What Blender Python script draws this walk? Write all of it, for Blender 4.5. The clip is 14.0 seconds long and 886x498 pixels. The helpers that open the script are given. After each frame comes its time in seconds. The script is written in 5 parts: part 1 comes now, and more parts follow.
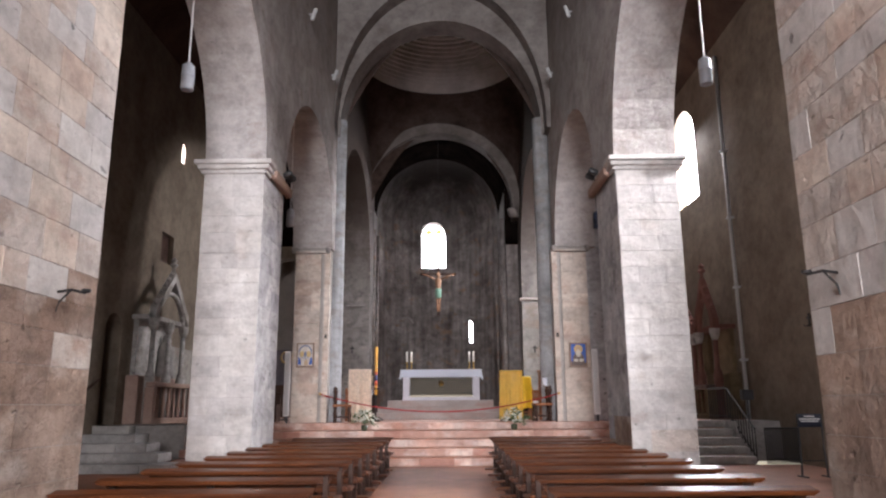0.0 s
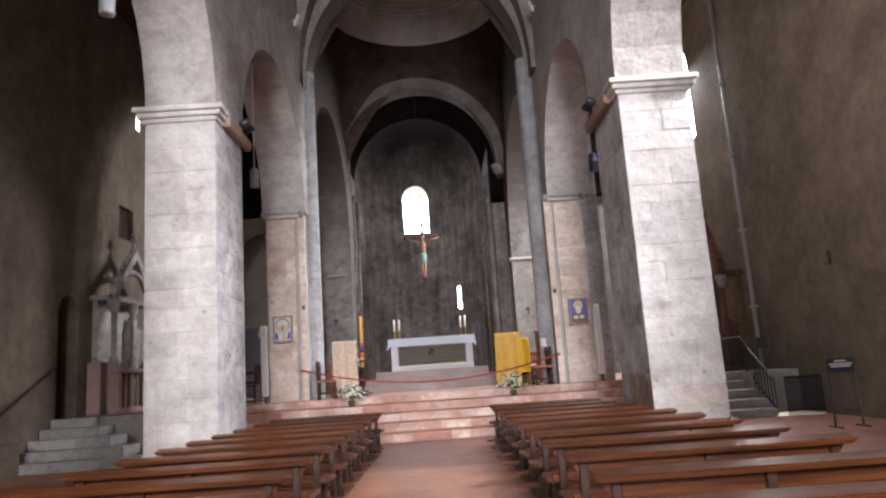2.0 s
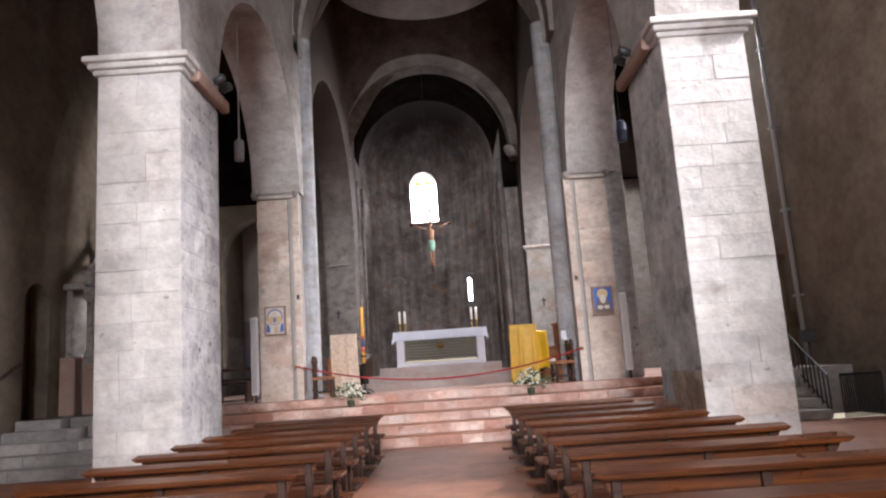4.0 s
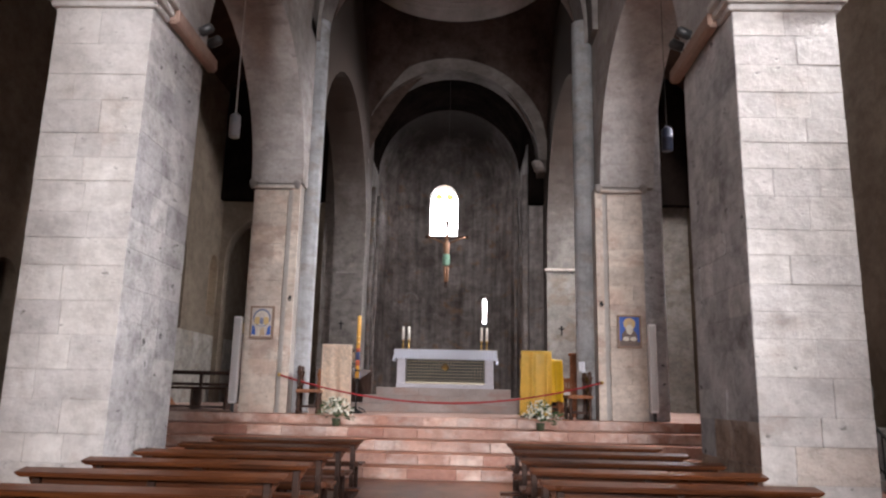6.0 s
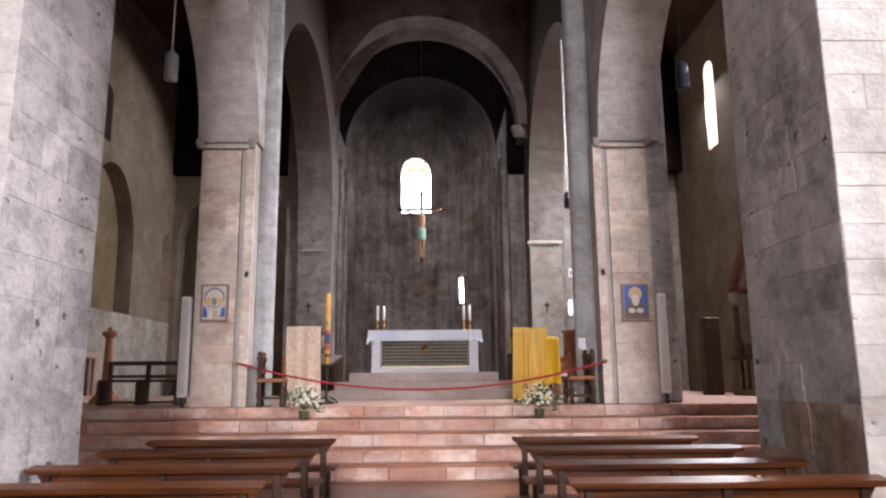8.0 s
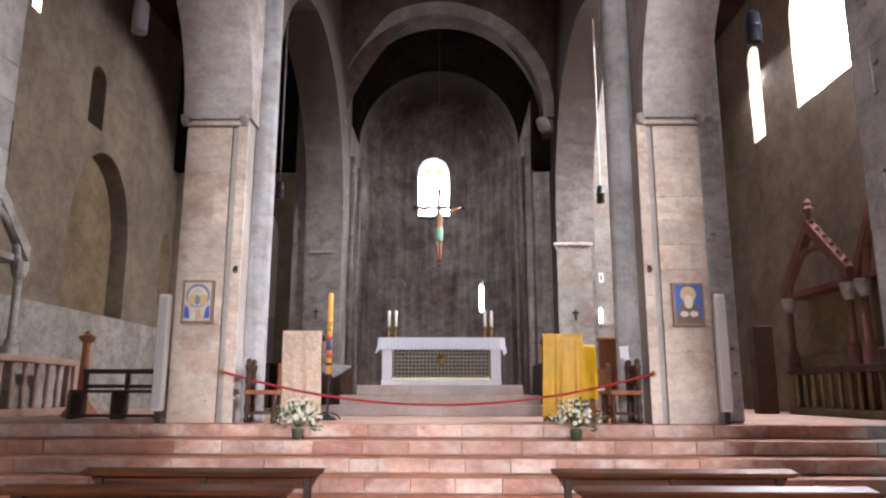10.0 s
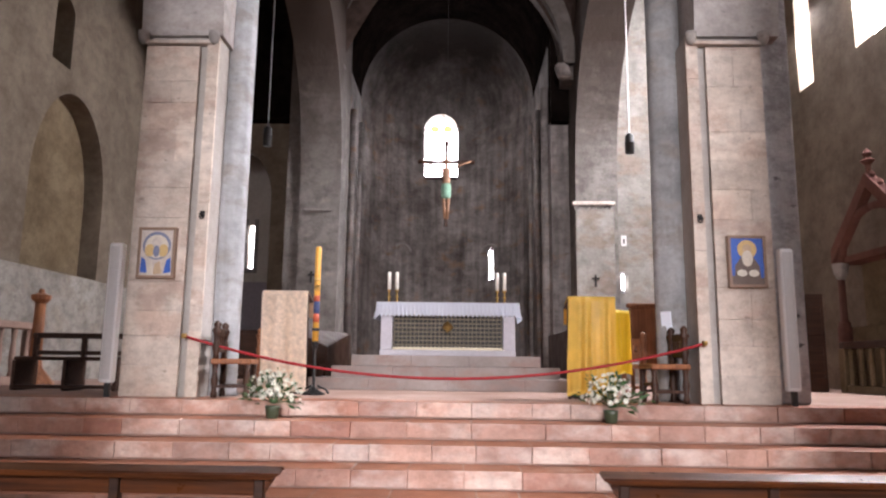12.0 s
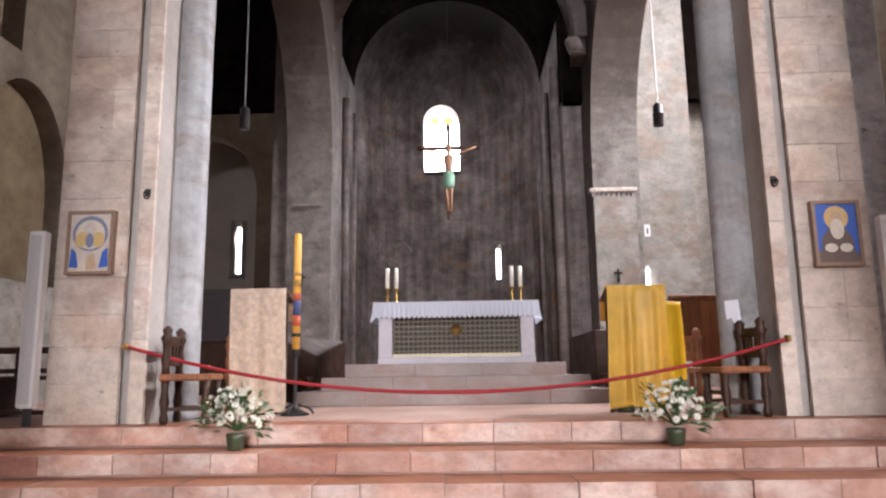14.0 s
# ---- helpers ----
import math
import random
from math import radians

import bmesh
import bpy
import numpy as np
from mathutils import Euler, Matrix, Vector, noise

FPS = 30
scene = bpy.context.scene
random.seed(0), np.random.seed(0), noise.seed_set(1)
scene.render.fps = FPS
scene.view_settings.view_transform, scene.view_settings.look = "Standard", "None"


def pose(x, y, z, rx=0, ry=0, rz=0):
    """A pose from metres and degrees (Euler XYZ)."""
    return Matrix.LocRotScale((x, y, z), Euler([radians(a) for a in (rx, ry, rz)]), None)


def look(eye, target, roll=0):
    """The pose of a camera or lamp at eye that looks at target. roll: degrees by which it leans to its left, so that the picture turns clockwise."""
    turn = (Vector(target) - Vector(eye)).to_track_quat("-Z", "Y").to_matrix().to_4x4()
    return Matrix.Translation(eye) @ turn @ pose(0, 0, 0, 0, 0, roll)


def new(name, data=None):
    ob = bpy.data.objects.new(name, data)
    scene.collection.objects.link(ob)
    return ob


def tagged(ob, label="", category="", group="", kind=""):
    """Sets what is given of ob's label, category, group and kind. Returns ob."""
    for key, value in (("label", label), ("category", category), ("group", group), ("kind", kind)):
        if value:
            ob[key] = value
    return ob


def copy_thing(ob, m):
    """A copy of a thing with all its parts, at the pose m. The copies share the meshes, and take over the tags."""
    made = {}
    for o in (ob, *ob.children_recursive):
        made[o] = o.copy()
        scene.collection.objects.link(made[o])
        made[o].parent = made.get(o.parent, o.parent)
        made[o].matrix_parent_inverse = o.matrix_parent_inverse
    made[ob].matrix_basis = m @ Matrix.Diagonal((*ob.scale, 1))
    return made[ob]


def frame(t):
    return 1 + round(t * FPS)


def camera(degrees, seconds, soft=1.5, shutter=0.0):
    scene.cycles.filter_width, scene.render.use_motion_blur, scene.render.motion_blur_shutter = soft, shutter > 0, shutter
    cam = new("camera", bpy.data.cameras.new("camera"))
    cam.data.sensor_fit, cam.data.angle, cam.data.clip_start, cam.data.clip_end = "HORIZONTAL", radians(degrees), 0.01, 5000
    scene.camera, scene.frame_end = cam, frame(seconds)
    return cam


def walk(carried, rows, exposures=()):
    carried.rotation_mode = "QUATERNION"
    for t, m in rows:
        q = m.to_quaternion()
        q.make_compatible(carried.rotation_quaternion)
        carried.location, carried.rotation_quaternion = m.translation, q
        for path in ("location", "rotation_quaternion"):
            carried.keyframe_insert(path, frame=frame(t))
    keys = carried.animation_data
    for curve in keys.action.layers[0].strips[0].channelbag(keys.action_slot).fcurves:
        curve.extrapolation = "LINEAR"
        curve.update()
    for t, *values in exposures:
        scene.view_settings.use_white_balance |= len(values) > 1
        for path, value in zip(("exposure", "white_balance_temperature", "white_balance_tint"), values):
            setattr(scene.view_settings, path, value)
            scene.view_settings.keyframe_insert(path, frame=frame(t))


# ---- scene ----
cam = camera(64.0, 14.0, 2.3)
PATH = [
    (0, (0.229, -0.364, 1.378), (0.211, 1.589, 1.808), -0.4),
    (0.5, (0.223, 0.011, 1.358), (0.218, 1.968, 1.77), -1.8),
    (1, (0.191, 0.439, 1.351), (0.154, 2.411, 1.683), -2.0),
    (1.5, (0.2, 0.839, 1.344), (0.19, 2.805, 1.711), -1.7),
    (2, (0.181, 1.213, 1.341), (0.207, 3.182, 1.69), -3.9),
    (2.5, (0.205, 1.634, 1.371), (0.217, 3.599, 1.742), -2.6),
    (3, (0.152, 2.091, 1.37), (0.13, 4.052, 1.758), -3.3),
    (3.5, (0.168, 2.529, 1.384), (0.171, 4.502, 1.712), -4.5),
    (6, (0.384, 4.598, 1.358), (0.322, 6.556, 1.762), 1.3),
    (6.5, (0.282, 5.05, 1.377), (0.271, 7.02, 1.722), -2.2),
    (7, (0.234, 5.483, 1.414), (0.189, 7.449, 1.778), -3.0),
    (7.5, (0.264, 5.968, 1.365), (0.245, 7.935, 1.725), 0.2),
    (8, (0.144, 6.392, 1.379), (0.17, 8.359, 1.74), -0.5),
    (10.5, (0.156, 8.607, 1.379), (0.122, 10.566, 1.78), 0.1),
    (11, (0.123, 9.075, 1.399), (0.105, 11.036, 1.792), -1.0),
    (11.5, (0.139, 9.504, 1.374), (0.05, 11.474, 1.708), -0.7),
    (12, (0.125, 9.94, 1.379), (0.079, 11.913, 1.7), 0.7),
    (12.5, (0.061, 10.397, 1.388), (0.056, 12.364, 1.751), 0.2),
    (13, (0.128, 10.837, 1.376), (0.059, 12.808, 1.709), -1.1),
    (13.5, (0.158, 11.307, 1.394), (0.114, 13.282, 1.705), -1.6),
    (14, (0.024, 11.766, 1.394), (-0.027, 13.736, 1.737), -0.8),
]
walk(cam, [(t, look(eye, target, roll)) for t, eye, target, roll in PATH], [(0, 2.38, 5900, 15), (3.5, 2.62, 5900, 15), (6.5, 2.22, 6050, 15), (8, 2.52, 6050, 18), (10.5, 2.74, 6050, 18), (14, 2.62, 6050, 18)])

# ---- light ----
world = bpy.data.worlds.new("sky")
scene.world = world
world.use_nodes = True
sky = world.node_tree.nodes.new("ShaderNodeTexSky")
sky.sky_type, sky.sun_disc = "NISHITA", False
sky.sun_elevation, sky.sun_rotation = radians(37.5), radians(78)
world.node_tree.links.new(sky.outputs[0], world.node_tree.nodes["Background"].inputs[0])
world.node_tree.nodes["Background"].inputs[1].default_value = 0.05


def window_light(name, m, w, h, watts, colour=(1, 0.955, 0.905), spread=180):
    lamp = bpy.data.lights.new(name, "AREA")
    lamp.shape, lamp.size, lamp.size_y, lamp.energy, lamp.color = "RECTANGLE", w, h, watts, colour
    lamp.spread = radians(spread)
    ob = new(name, lamp)
    ob.matrix_world = m
    return ob


# daylight through the openings: west front, nave and aisle windows (some unseen, added), apse
window_light("west_window_light", look((0.3, -13.9, 8.6), (0.3, 12, 4.0)), 4.8, 5.4, 1290)
window_light("west_door_light", look((0.3, -13.9, 1.7), (0.3, 8, 1.6)), 2.8, 3.2, 190)
# Two fill lamps in unseen windows, added to brighten the aisles.
window_light("west_aisle_light", look((-6.45, -13.9, 6.0), (-6.2, 14, 2.5)), 1.6, 4.0, 250)
window_light("west_aisle_light", look((6.65, -13.9, 6.0), (6.2, 10, 3.0)), 1.6, 4.0, 35)
window_light("aisle_window_light", look((8.62, 22.8, 9.4), (0, 22.0, 3.0)), 2.1, 2.8, 430)
window_light("slit_window_light", look((8.62, 26.05, 9.2), (0, 25.0, 3.0)), 0.6, 2.4, 91.7)
# Lamp of an added, unseen window that brightens the left piers.
window_light("aisle_window_light", look((8.62, 10.4, 8.4), (-3, 13.4, 2.6)), 1.5, 2.8, 190, spread=85)
window_light("slit_window_light", look((-8.6, 21.2, 9.3), (0, 22.0, 5.0)), 0.25, 0.5, 10)
window_light("apse_window_light", look((-0.6, 36.28, 9.4), (-0.3, 24, 2.0)), 1.1, 2.0, 33.3)
window_light("chapel_window_light", look((-6.61, 32.6, 5.0), (-6.5, 28, 3.0)), 0.3, 1.4, 10)


# ---- materials ----
def material(name, build):
    m = bpy.data.materials.new(name)
    m.use_nodes = True
    nt = m.node_tree
    bsdf = nt.nodes["Principled BSDF"]
    build(nt, bsdf)
    return m


def node(nt, kind, **inputs):
    n = nt.nodes.new(kind)
    for k, v in inputs.items():
        n.inputs[k.replace("_", " ")].default_value = v
    return n


def coords(nt, scale=(1, 1, 1)):
    g = nt.nodes.new("ShaderNodeNewGeometry")
    mp = nt.nodes.new("ShaderNodeMapping")
    mp.inputs["Scale"].default_value = scale
    nt.links.new(g.outputs["Position"], mp.inputs["Vector"])
    return mp.outputs[0]


def ramp(nt, fac, stops):
    r = nt.nodes.new("ShaderNodeValToRGB")
    e = r.color_ramp.elements
    while len(e) < len(stops):
        e.new(0.5)
    for s, (p, c) in zip(e, stops):
        s.position, s.color = p, (*c, 1)
    nt.links.new(fac, r.inputs[0])
    return r.outputs[0]


def mix(nt, a, b, fac, mode="MIX"):
    n = nt.nodes.new("ShaderNodeMix")
    n.data_type, n.blend_type = "RGBA", mode
    for sock, v in ((n.inputs[0], fac), (n.inputs[6], a), (n.inputs[7], b)):
        if isinstance(v, (int, float)):
            sock.default_value = v
        elif isinstance(v, tuple):
            sock.default_value = (*v, 1)
        else:
            nt.links.new(v, sock)
    return n.outputs[2]


def noise_tex(nt, vec, scale, detail=4, rough=0.6):
    n = node(nt, "ShaderNodeTexNoise", Scale=scale, Detail=detail, Roughness=rough)
    nt.links.new(vec, n.inputs["Vector"])
    return n.outputs[0]


def bump(nt, bsdf, height, strength, distance):
    b = node(nt, "ShaderNodeBump", Strength=strength, Distance=distance)
    nt.links.new(height, b.inputs["Height"])
    nt.links.new(b.outputs[0], bsdf.inputs["Normal"])


def stone(name, dark, light, patch=None, grain=14.0, relief=0.5, rough=0.9, streak=0.0, vary=0.0, patch_at=(0.5, 0.62), pits=0.0, mottle=0.0, courses=0.0, soot_shade=None):
    """Weathered stone or plaster: two tones, patches of a third, streaks, grain and relief."""
    def build(nt, bsdf):
        v = coords(nt)
        big = noise_tex(nt, v, 0.9, 6, 0.65)
        c = ramp(nt, big, [(0.32, dark), (0.66, light)])
        if patch:
            c = mix(nt, c, patch, ramp(nt, noise_tex(nt, coords(nt, (1.3, 1.3, 2.2)), 1.1, 5, 0.6), [(patch_at[0], (0, 0, 0)), (patch_at[1], (1, 1, 1))]))
        if streak:
            s = noise_tex(nt, coords(nt, (2.6, 2.6, 0.16)), 1.6, 6, 0.62)
            c = mix(nt, c, ramp(nt, s, [(0.35, (1 - streak,) * 3), (0.6, (1, 1, 1))]), 1.0, "MULTIPLY")
        fine = noise_tex(nt, v, grain, 6, 0.7)
        c = mix(nt, c, ramp(nt, fine, [(0.3, (0.78, 0.765, 0.75)), (0.62, (1, 1, 1))]), 0.6, "MULTIPLY")
        if mottle:
            m = noise_tex(nt, coords(nt, (1.0, 1.0, 1.3)), 3.4, 7, 0.74)
            c = mix(nt, c, ramp(nt, m, [(0.36, (1 - mottle, 1 - mottle, 1 - mottle)), (0.56, (1, 1, 1))]), 1.0, "MULTIPLY")
        if vary:
            info = nt.nodes.new("ShaderNodeObjectInfo")
            c = mix(nt, c, ramp(nt, info.outputs["Random"], [(0.0, (1 - vary, 1 - vary, 1 - vary * 0.9)), (1.0, (1, 1, 1))]), 1.0, "MULTIPLY")
        if pits:
            p = noise_tex(nt, coords(nt, (1.0, 1.0, 1.8)), 5.5, 3, 0.55)
            hole = ramp(nt, p, [(0.27, (1 - pits,) * 3), (0.33, (1, 1, 1))])
            c = mix(nt, c, hole, 1.0, "MULTIPLY")
        if soot_shade:
            # Patchy darkening with height: soot and the dimness up high, put into colour.
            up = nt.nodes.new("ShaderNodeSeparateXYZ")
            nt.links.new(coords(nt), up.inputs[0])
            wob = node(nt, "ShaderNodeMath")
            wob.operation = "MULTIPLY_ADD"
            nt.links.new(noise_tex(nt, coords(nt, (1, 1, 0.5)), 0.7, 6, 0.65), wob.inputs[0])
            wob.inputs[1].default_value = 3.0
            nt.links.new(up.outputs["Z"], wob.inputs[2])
            rng = node(nt, "ShaderNodeMapRange", From_Min=soot_shade[0] + 1.5, From_Max=soot_shade[1] + 1.5)
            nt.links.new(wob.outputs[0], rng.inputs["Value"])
            c = mix(nt, c, soot_shade[2], rng.outputs[0])
        if courses:
            sep = nt.nodes.new("ShaderNodeSeparateXYZ")
            nt.links.new(coords(nt), sep.inputs[0])
            com = nt.nodes.new("ShaderNodeCombineXYZ")
            for a, b in (("X", "X"), ("Z", "Y"), ("Y", "Z")):
                nt.links.new(sep.outputs[a], com.inputs[b])
            br = node(nt, "ShaderNodeTexBrick", Scale=1.0, Mortar_Size=0.008, Mortar_Smooth=0.6, Brick_Width=0.62, Row_Height=0.31, Bias=0.0)
            br.inputs["Color1"].default_value = (1, 1, 1, 1)
            br.inputs["Color2"].default_value = (1 - courses * 0.6,) * 3 + (1,)
            br.inputs["Mortar"].default_value = (1 - courses,) * 3 + (1,)
            nt.links.new(com.outputs[0], br.inputs["Vector"])
            c = mix(nt, c, br.outputs[0], 1.0, "MULTIPLY")
        nt.links.new(c, bsdf.inputs["Base Color"])
        bsdf.inputs["Roughness"].default_value = rough
        bsdf.inputs["Specular IOR Level"].default_value = 0.0 if max(light) < 0.12 else 0.12 if rough > 0.8 else 0.4
        h = mix(nt, fine, noise_tex(nt, v, 4.0, 5, 0.6), 0.6)
        if pits:
            h = mix(nt, h, hole, 0.6, "MULTIPLY")
        bump(nt, bsdf, h, relief, 0.09)
    return material(name, build)


def plain(name, colour, rough=0.6, metal=0.0, grain=20.0, vary=0.25):
    def build(nt, bsdf):
        f = noise_tex(nt, coords(nt), grain, 4)
        c = ramp(nt, f, [(0.3, tuple(x * (1 - vary) for x in colour)), (0.7, colour)])
        nt.links.new(c, bsdf.inputs["Base Color"])
        bsdf.inputs["Roughness"].default_value = rough
        bsdf.inputs["Metallic"].default_value = metal
        bump(nt, bsdf, f, 0.15, 0.01)
    return material(name, build)


def wood(name, dark, light, rough=0.4, along="x"):
    def build(nt, bsdf):
        sc = {"x": (0.6, 14, 14), "y": (14, 0.6, 14), "z": (14, 14, 0.6)}[along]
        f = noise_tex(nt, coords(nt, sc), 2.2, 6, 0.6)
        w = noise_tex(nt, coords(nt), 2.5, 4, 0.6)
        c = ramp(nt, f, [(0.3, dark), (0.7, light)])
        c = mix(nt, c, ramp(nt, w, [(0.3, (0.6, 0.55, 0.5)), (0.6, (1, 1, 1))]), 0.7, "MULTIPLY")
        nt.links.new(c, bsdf.inputs["Base Color"])
        nt.links.new(ramp(nt, w, [(0.3, (rough + 0.2,) * 3), (0.7, (rough,) * 3)]), bsdf.inputs["Roughness"])
        bsdf.inputs["Specular IOR Level"].default_value = 0.3
        bump(nt, bsdf, f, 0.2, 0.01)
    return material(name, build)


def glow(name, colour, strength):
    def build(nt, bsdf):
        bsdf.inputs["Base Color"].default_value = (*colour, 1)
        bsdf.inputs["Emission Color"].default_value = (*colour, 1)
        bsdf.inputs["Emission Strength"].default_value = strength
    return material(name, build)


PALE = stone("pale_limestone", (0.50, 0.435, 0.375), (0.68, 0.615, 0.55), patch=(0.46, 0.345, 0.275), vary=0.12, patch_at=(0.54, 0.70), pits=0.40, relief=0.6, grain=8.0, mottle=0.24)
PIERSTONE = stone("pier_limestone", (0.52, 0.485, 0.447), (0.73, 0.70, 0.662), patch=(0.46, 0.40, 0.355), grain=6.0, relief=0.4, vary=0.16, patch_at=(0.58, 0.76), pits=0.55, mottle=0.2)
GREY = stone("grey_stone", (0.20, 0.185, 0.17), (0.36, 0.33, 0.31), patch=(0.42, 0.38, 0.34), relief=0.6, vary=0.15, patch_at=(0.55, 0.75), pits=0.35)
PLASTER = stone("vault_plaster", (0.095, 0.08, 0.07), (0.18, 0.155, 0.138), relief=0.3, mottle=0.25)
AISLE = stone("aisle_plaster", (0.125, 0.098, 0.072), (0.215, 0.172, 0.13), relief=0.25, grain=9, mottle=0.2)
DARKVAULT = stone("dark_brown_vault", (0.05, 0.032, 0.026), (0.10, 0.065, 0.05), relief=0.3)
APSE = stone("apse_stone", (0.16, 0.133, 0.12), (0.44, 0.396, 0.37), patch=(0.38, 0.235, 0.145), streak=0.4, patch_at=(0.57, 0.74), pits=0.35, mottle=0.3, courses=0.24, relief=0.4, soot_shade=(9.2, 12.7, (0.02, 0.015, 0.013)))
SMOOTH = stone("grey_cement", (0.29, 0.29, 0.297), (0.46, 0.46, 0.47), relief=0.15, streak=0.25, grain=8, patch=(0.30, 0.28, 0.265), mottle=0.22)
PINK = stone("pink_marble", (0.42, 0.205, 0.14), (0.63, 0.415, 0.33), patch=(0.71, 0.565, 0.485), rough=0.55, relief=0.4, vary=0.26, patch_at=(0.46, 0.64), pits=0.25, mottle=0.28)
PINKDARK = stone("red_step_mortar", (0.36, 0.22, 0.17), (0.50, 0.35, 0.29), rough=0.8, relief=0.3)
GREYSTEP = stone("grey_step_stone", (0.30, 0.28, 0.26), (0.46, 0.43, 0.40), rough=0.7, relief=0.3, vary=0.2, mottle=0.3)
ALTARSTEP = stone("altar_step_marble", (0.23, 0.185, 0.165), (0.36, 0.305, 0.28), patch=(0.30, 0.21, 0.18), rough=0.6, relief=0.2, vary=0.12)
TERRACOTTA = stone("terracotta_floor", (0.20, 0.075, 0.040), (0.36, 0.15, 0.078), rough=0.48, relief=0.15, mottle=0.3)
PEWWOOD = wood("varnished_pew_wood", (0.030, 0.0088, 0.003), (0.14, 0.043, 0.0115), 0.26)
DARKWOOD = wood("dark_walnut", (0.022, 0.009, 0.005), (0.062, 0.026, 0.013), 0.42)
BROWNWOOD = wood("brown_wood", (0.16, 0.06, 0.025), (0.32, 0.13, 0.055), 0.4, "z")
IRON = plain("black_iron", (0.03, 0.028, 0.027), 0.5, 0.6)
BRASS = plain("brass", (0.65, 0.42, 0.14), 0.3, 1.0)
WHITE = plain("white_enamel", (0.72, 0.71, 0.70), 0.5, vary=0.06)
LINEN = plain("white_linen", (0.82, 0.85, 0.93), 0.9, vary=0.05, grain=60)
YELLOW = plain("yellow_satin", (0.80, 0.52, 0.09), 0.45, vary=0.15, grain=8)
CREAM = plain("cream_brocade", (0.88, 0.71, 0.55), 0.7, vary=0.34, grain=17)
ROPE = plain("red_velvet_rope", (0.30, 0.012, 0.016), 0.8)
WAX = plain("candle_wax", (0.80, 0.76, 0.68), 0.5, vary=0.05)
AMBERWAX = plain("amber_wax", (0.70, 0.36, 0.05), 0.45, vary=0.2)
BLACK = plain("black_plastic", (0.02, 0.02, 0.02), 0.5)
LEAF = plain("leaf_green", (0.05, 0.11, 0.03), 0.6, vary=0.5)
PETAL = plain("white_petal", (0.80, 0.80, 0.70), 0.7, vary=0.1)
REDBROWN = stone("reddish_limestone", (0.30, 0.20, 0.145), (0.53, 0.40, 0.315), patch=(0.56, 0.46, 0.38), vary=0.22, patch_at=(0.50, 0.68), pits=0.5, relief=0.9, mottle=0.35)
# Shaded copy of the nave render: the chancel's weaker light is in the colour.
CHANCELWALL = stone("dimmed_render", (0.155, 0.138, 0.125), (0.28, 0.258, 0.24), patch=(0.36, 0.32, 0.28), relief=0.35, patch_at=(0.58, 0.75), pits=0.3, mottle=0.35, soot_shade=(5.8, 9.2, (0.05, 0.037, 0.03)))
WALLSTONE = stone("rendered_wall", (0.32, 0.29, 0.27), (0.50, 0.47, 0.45), patch=(0.34, 0.29, 0.26), relief=0.5, patch_at=(0.55, 0.75), pits=0.30, mottle=0.25, soot_shade=(7.6, 15.0, (0.12, 0.095, 0.08)))
# Rougher, pitted pier stone for nave-side faces; its greyer tone carries their shade.
GREYPIER = stone("grey_pier_blocks", (0.42, 0.40, 0.385), (0.68, 0.655, 0.635), patch=(0.29, 0.26, 0.245), grain=9.0, relief=1.0, vary=0.28, patch_at=(0.60, 0.76), pits=0.72, mottle=0.36)
WARMPIER = stone("warm_beige_blocks", (0.54, 0.455, 0.375), (0.78, 0.69, 0.595), patch=(0.56, 0.44, 0.36), relief=0.45, vary=0.16, pits=0.35, mottle=0.25)
PALEWALL = stone("pale_choir_stone", (0.22, 0.205, 0.185), (0.36, 0.34, 0.31), patch=(0.26, 0.215, 0.18), relief=0.3, pits=0.25, mottle=0.25)
# Dome paled for its lit side, pendentives darkened for shade, in the base colours.
DOMESTONE = stone("lit_dome_masonry", (0.42, 0.40, 0.38), (0.66, 0.63, 0.60), relief=0.6)
PEND = stone("shaded_pendentive_plaster", (0.032, 0.021, 0.017), (0.072, 0.052, 0.044), relief=0.3, mottle=0.3)
CHAPEL = stone("chapel_plaster", (0.42, 0.38, 0.33), (0.55, 0.50, 0.45), relief=0.2)
DADO = plain("mauve_dado", (0.30, 0.26, 0.29), 0.8)
STRING = stone("brown_string_stone", (0.24, 0.15, 0.11), (0.36, 0.25, 0.20), relief=0.2)
ALTARSTONE = stone("altar_marble", (0.40, 0.38, 0.41), (0.54, 0.52, 0.56), relief=0.15, rough=0.6)
TOMBSTONE = stone("tomb_limestone", (0.22, 0.20, 0.18), (0.46, 0.43, 0.40), relief=0.5, pits=0.40, mottle=0.4)
TOMBPINK = stone("tomb_pink_stone", (0.26, 0.17, 0.13), (0.40, 0.28, 0.23), relief=0.3)
TOMBRED = stone("tomb_red_stone", (0.10, 0.045, 0.035), (0.19, 0.09, 0.07), relief=0.4)
GRILLE = plain("pierced_metal", (0.32, 0.275, 0.19), 0.45, 0.5)
STEEL = plain("brushed_steel", (0.45, 0.45, 0.46), 0.4, 0.8)
SPEAKERCLOTH = plain("pale_speaker_mesh", (0.60, 0.59, 0.58), 0.8, grain=120)
SPEAKERCLOTH2 = plain("dark_speaker_mesh", (0.05, 0.05, 0.055), 0.7, grain=120)
YELLOWB = plain("bright_yellow_cloth", (0.80, 0.52, 0.01), 0.6, vary=0.1, grain=8)
BANDRED = plain("painted_red_band", (0.50, 0.09, 0.03), 0.5, grain=40, vary=0.5)
BANDBLUE = plain("painted_blue_band", (0.04, 0.06, 0.16), 0.5, grain=40, vary=0.5)
ICONBLUE = plain("icon_blue", (0.03, 0.10, 0.42), 0.5, grain=30)
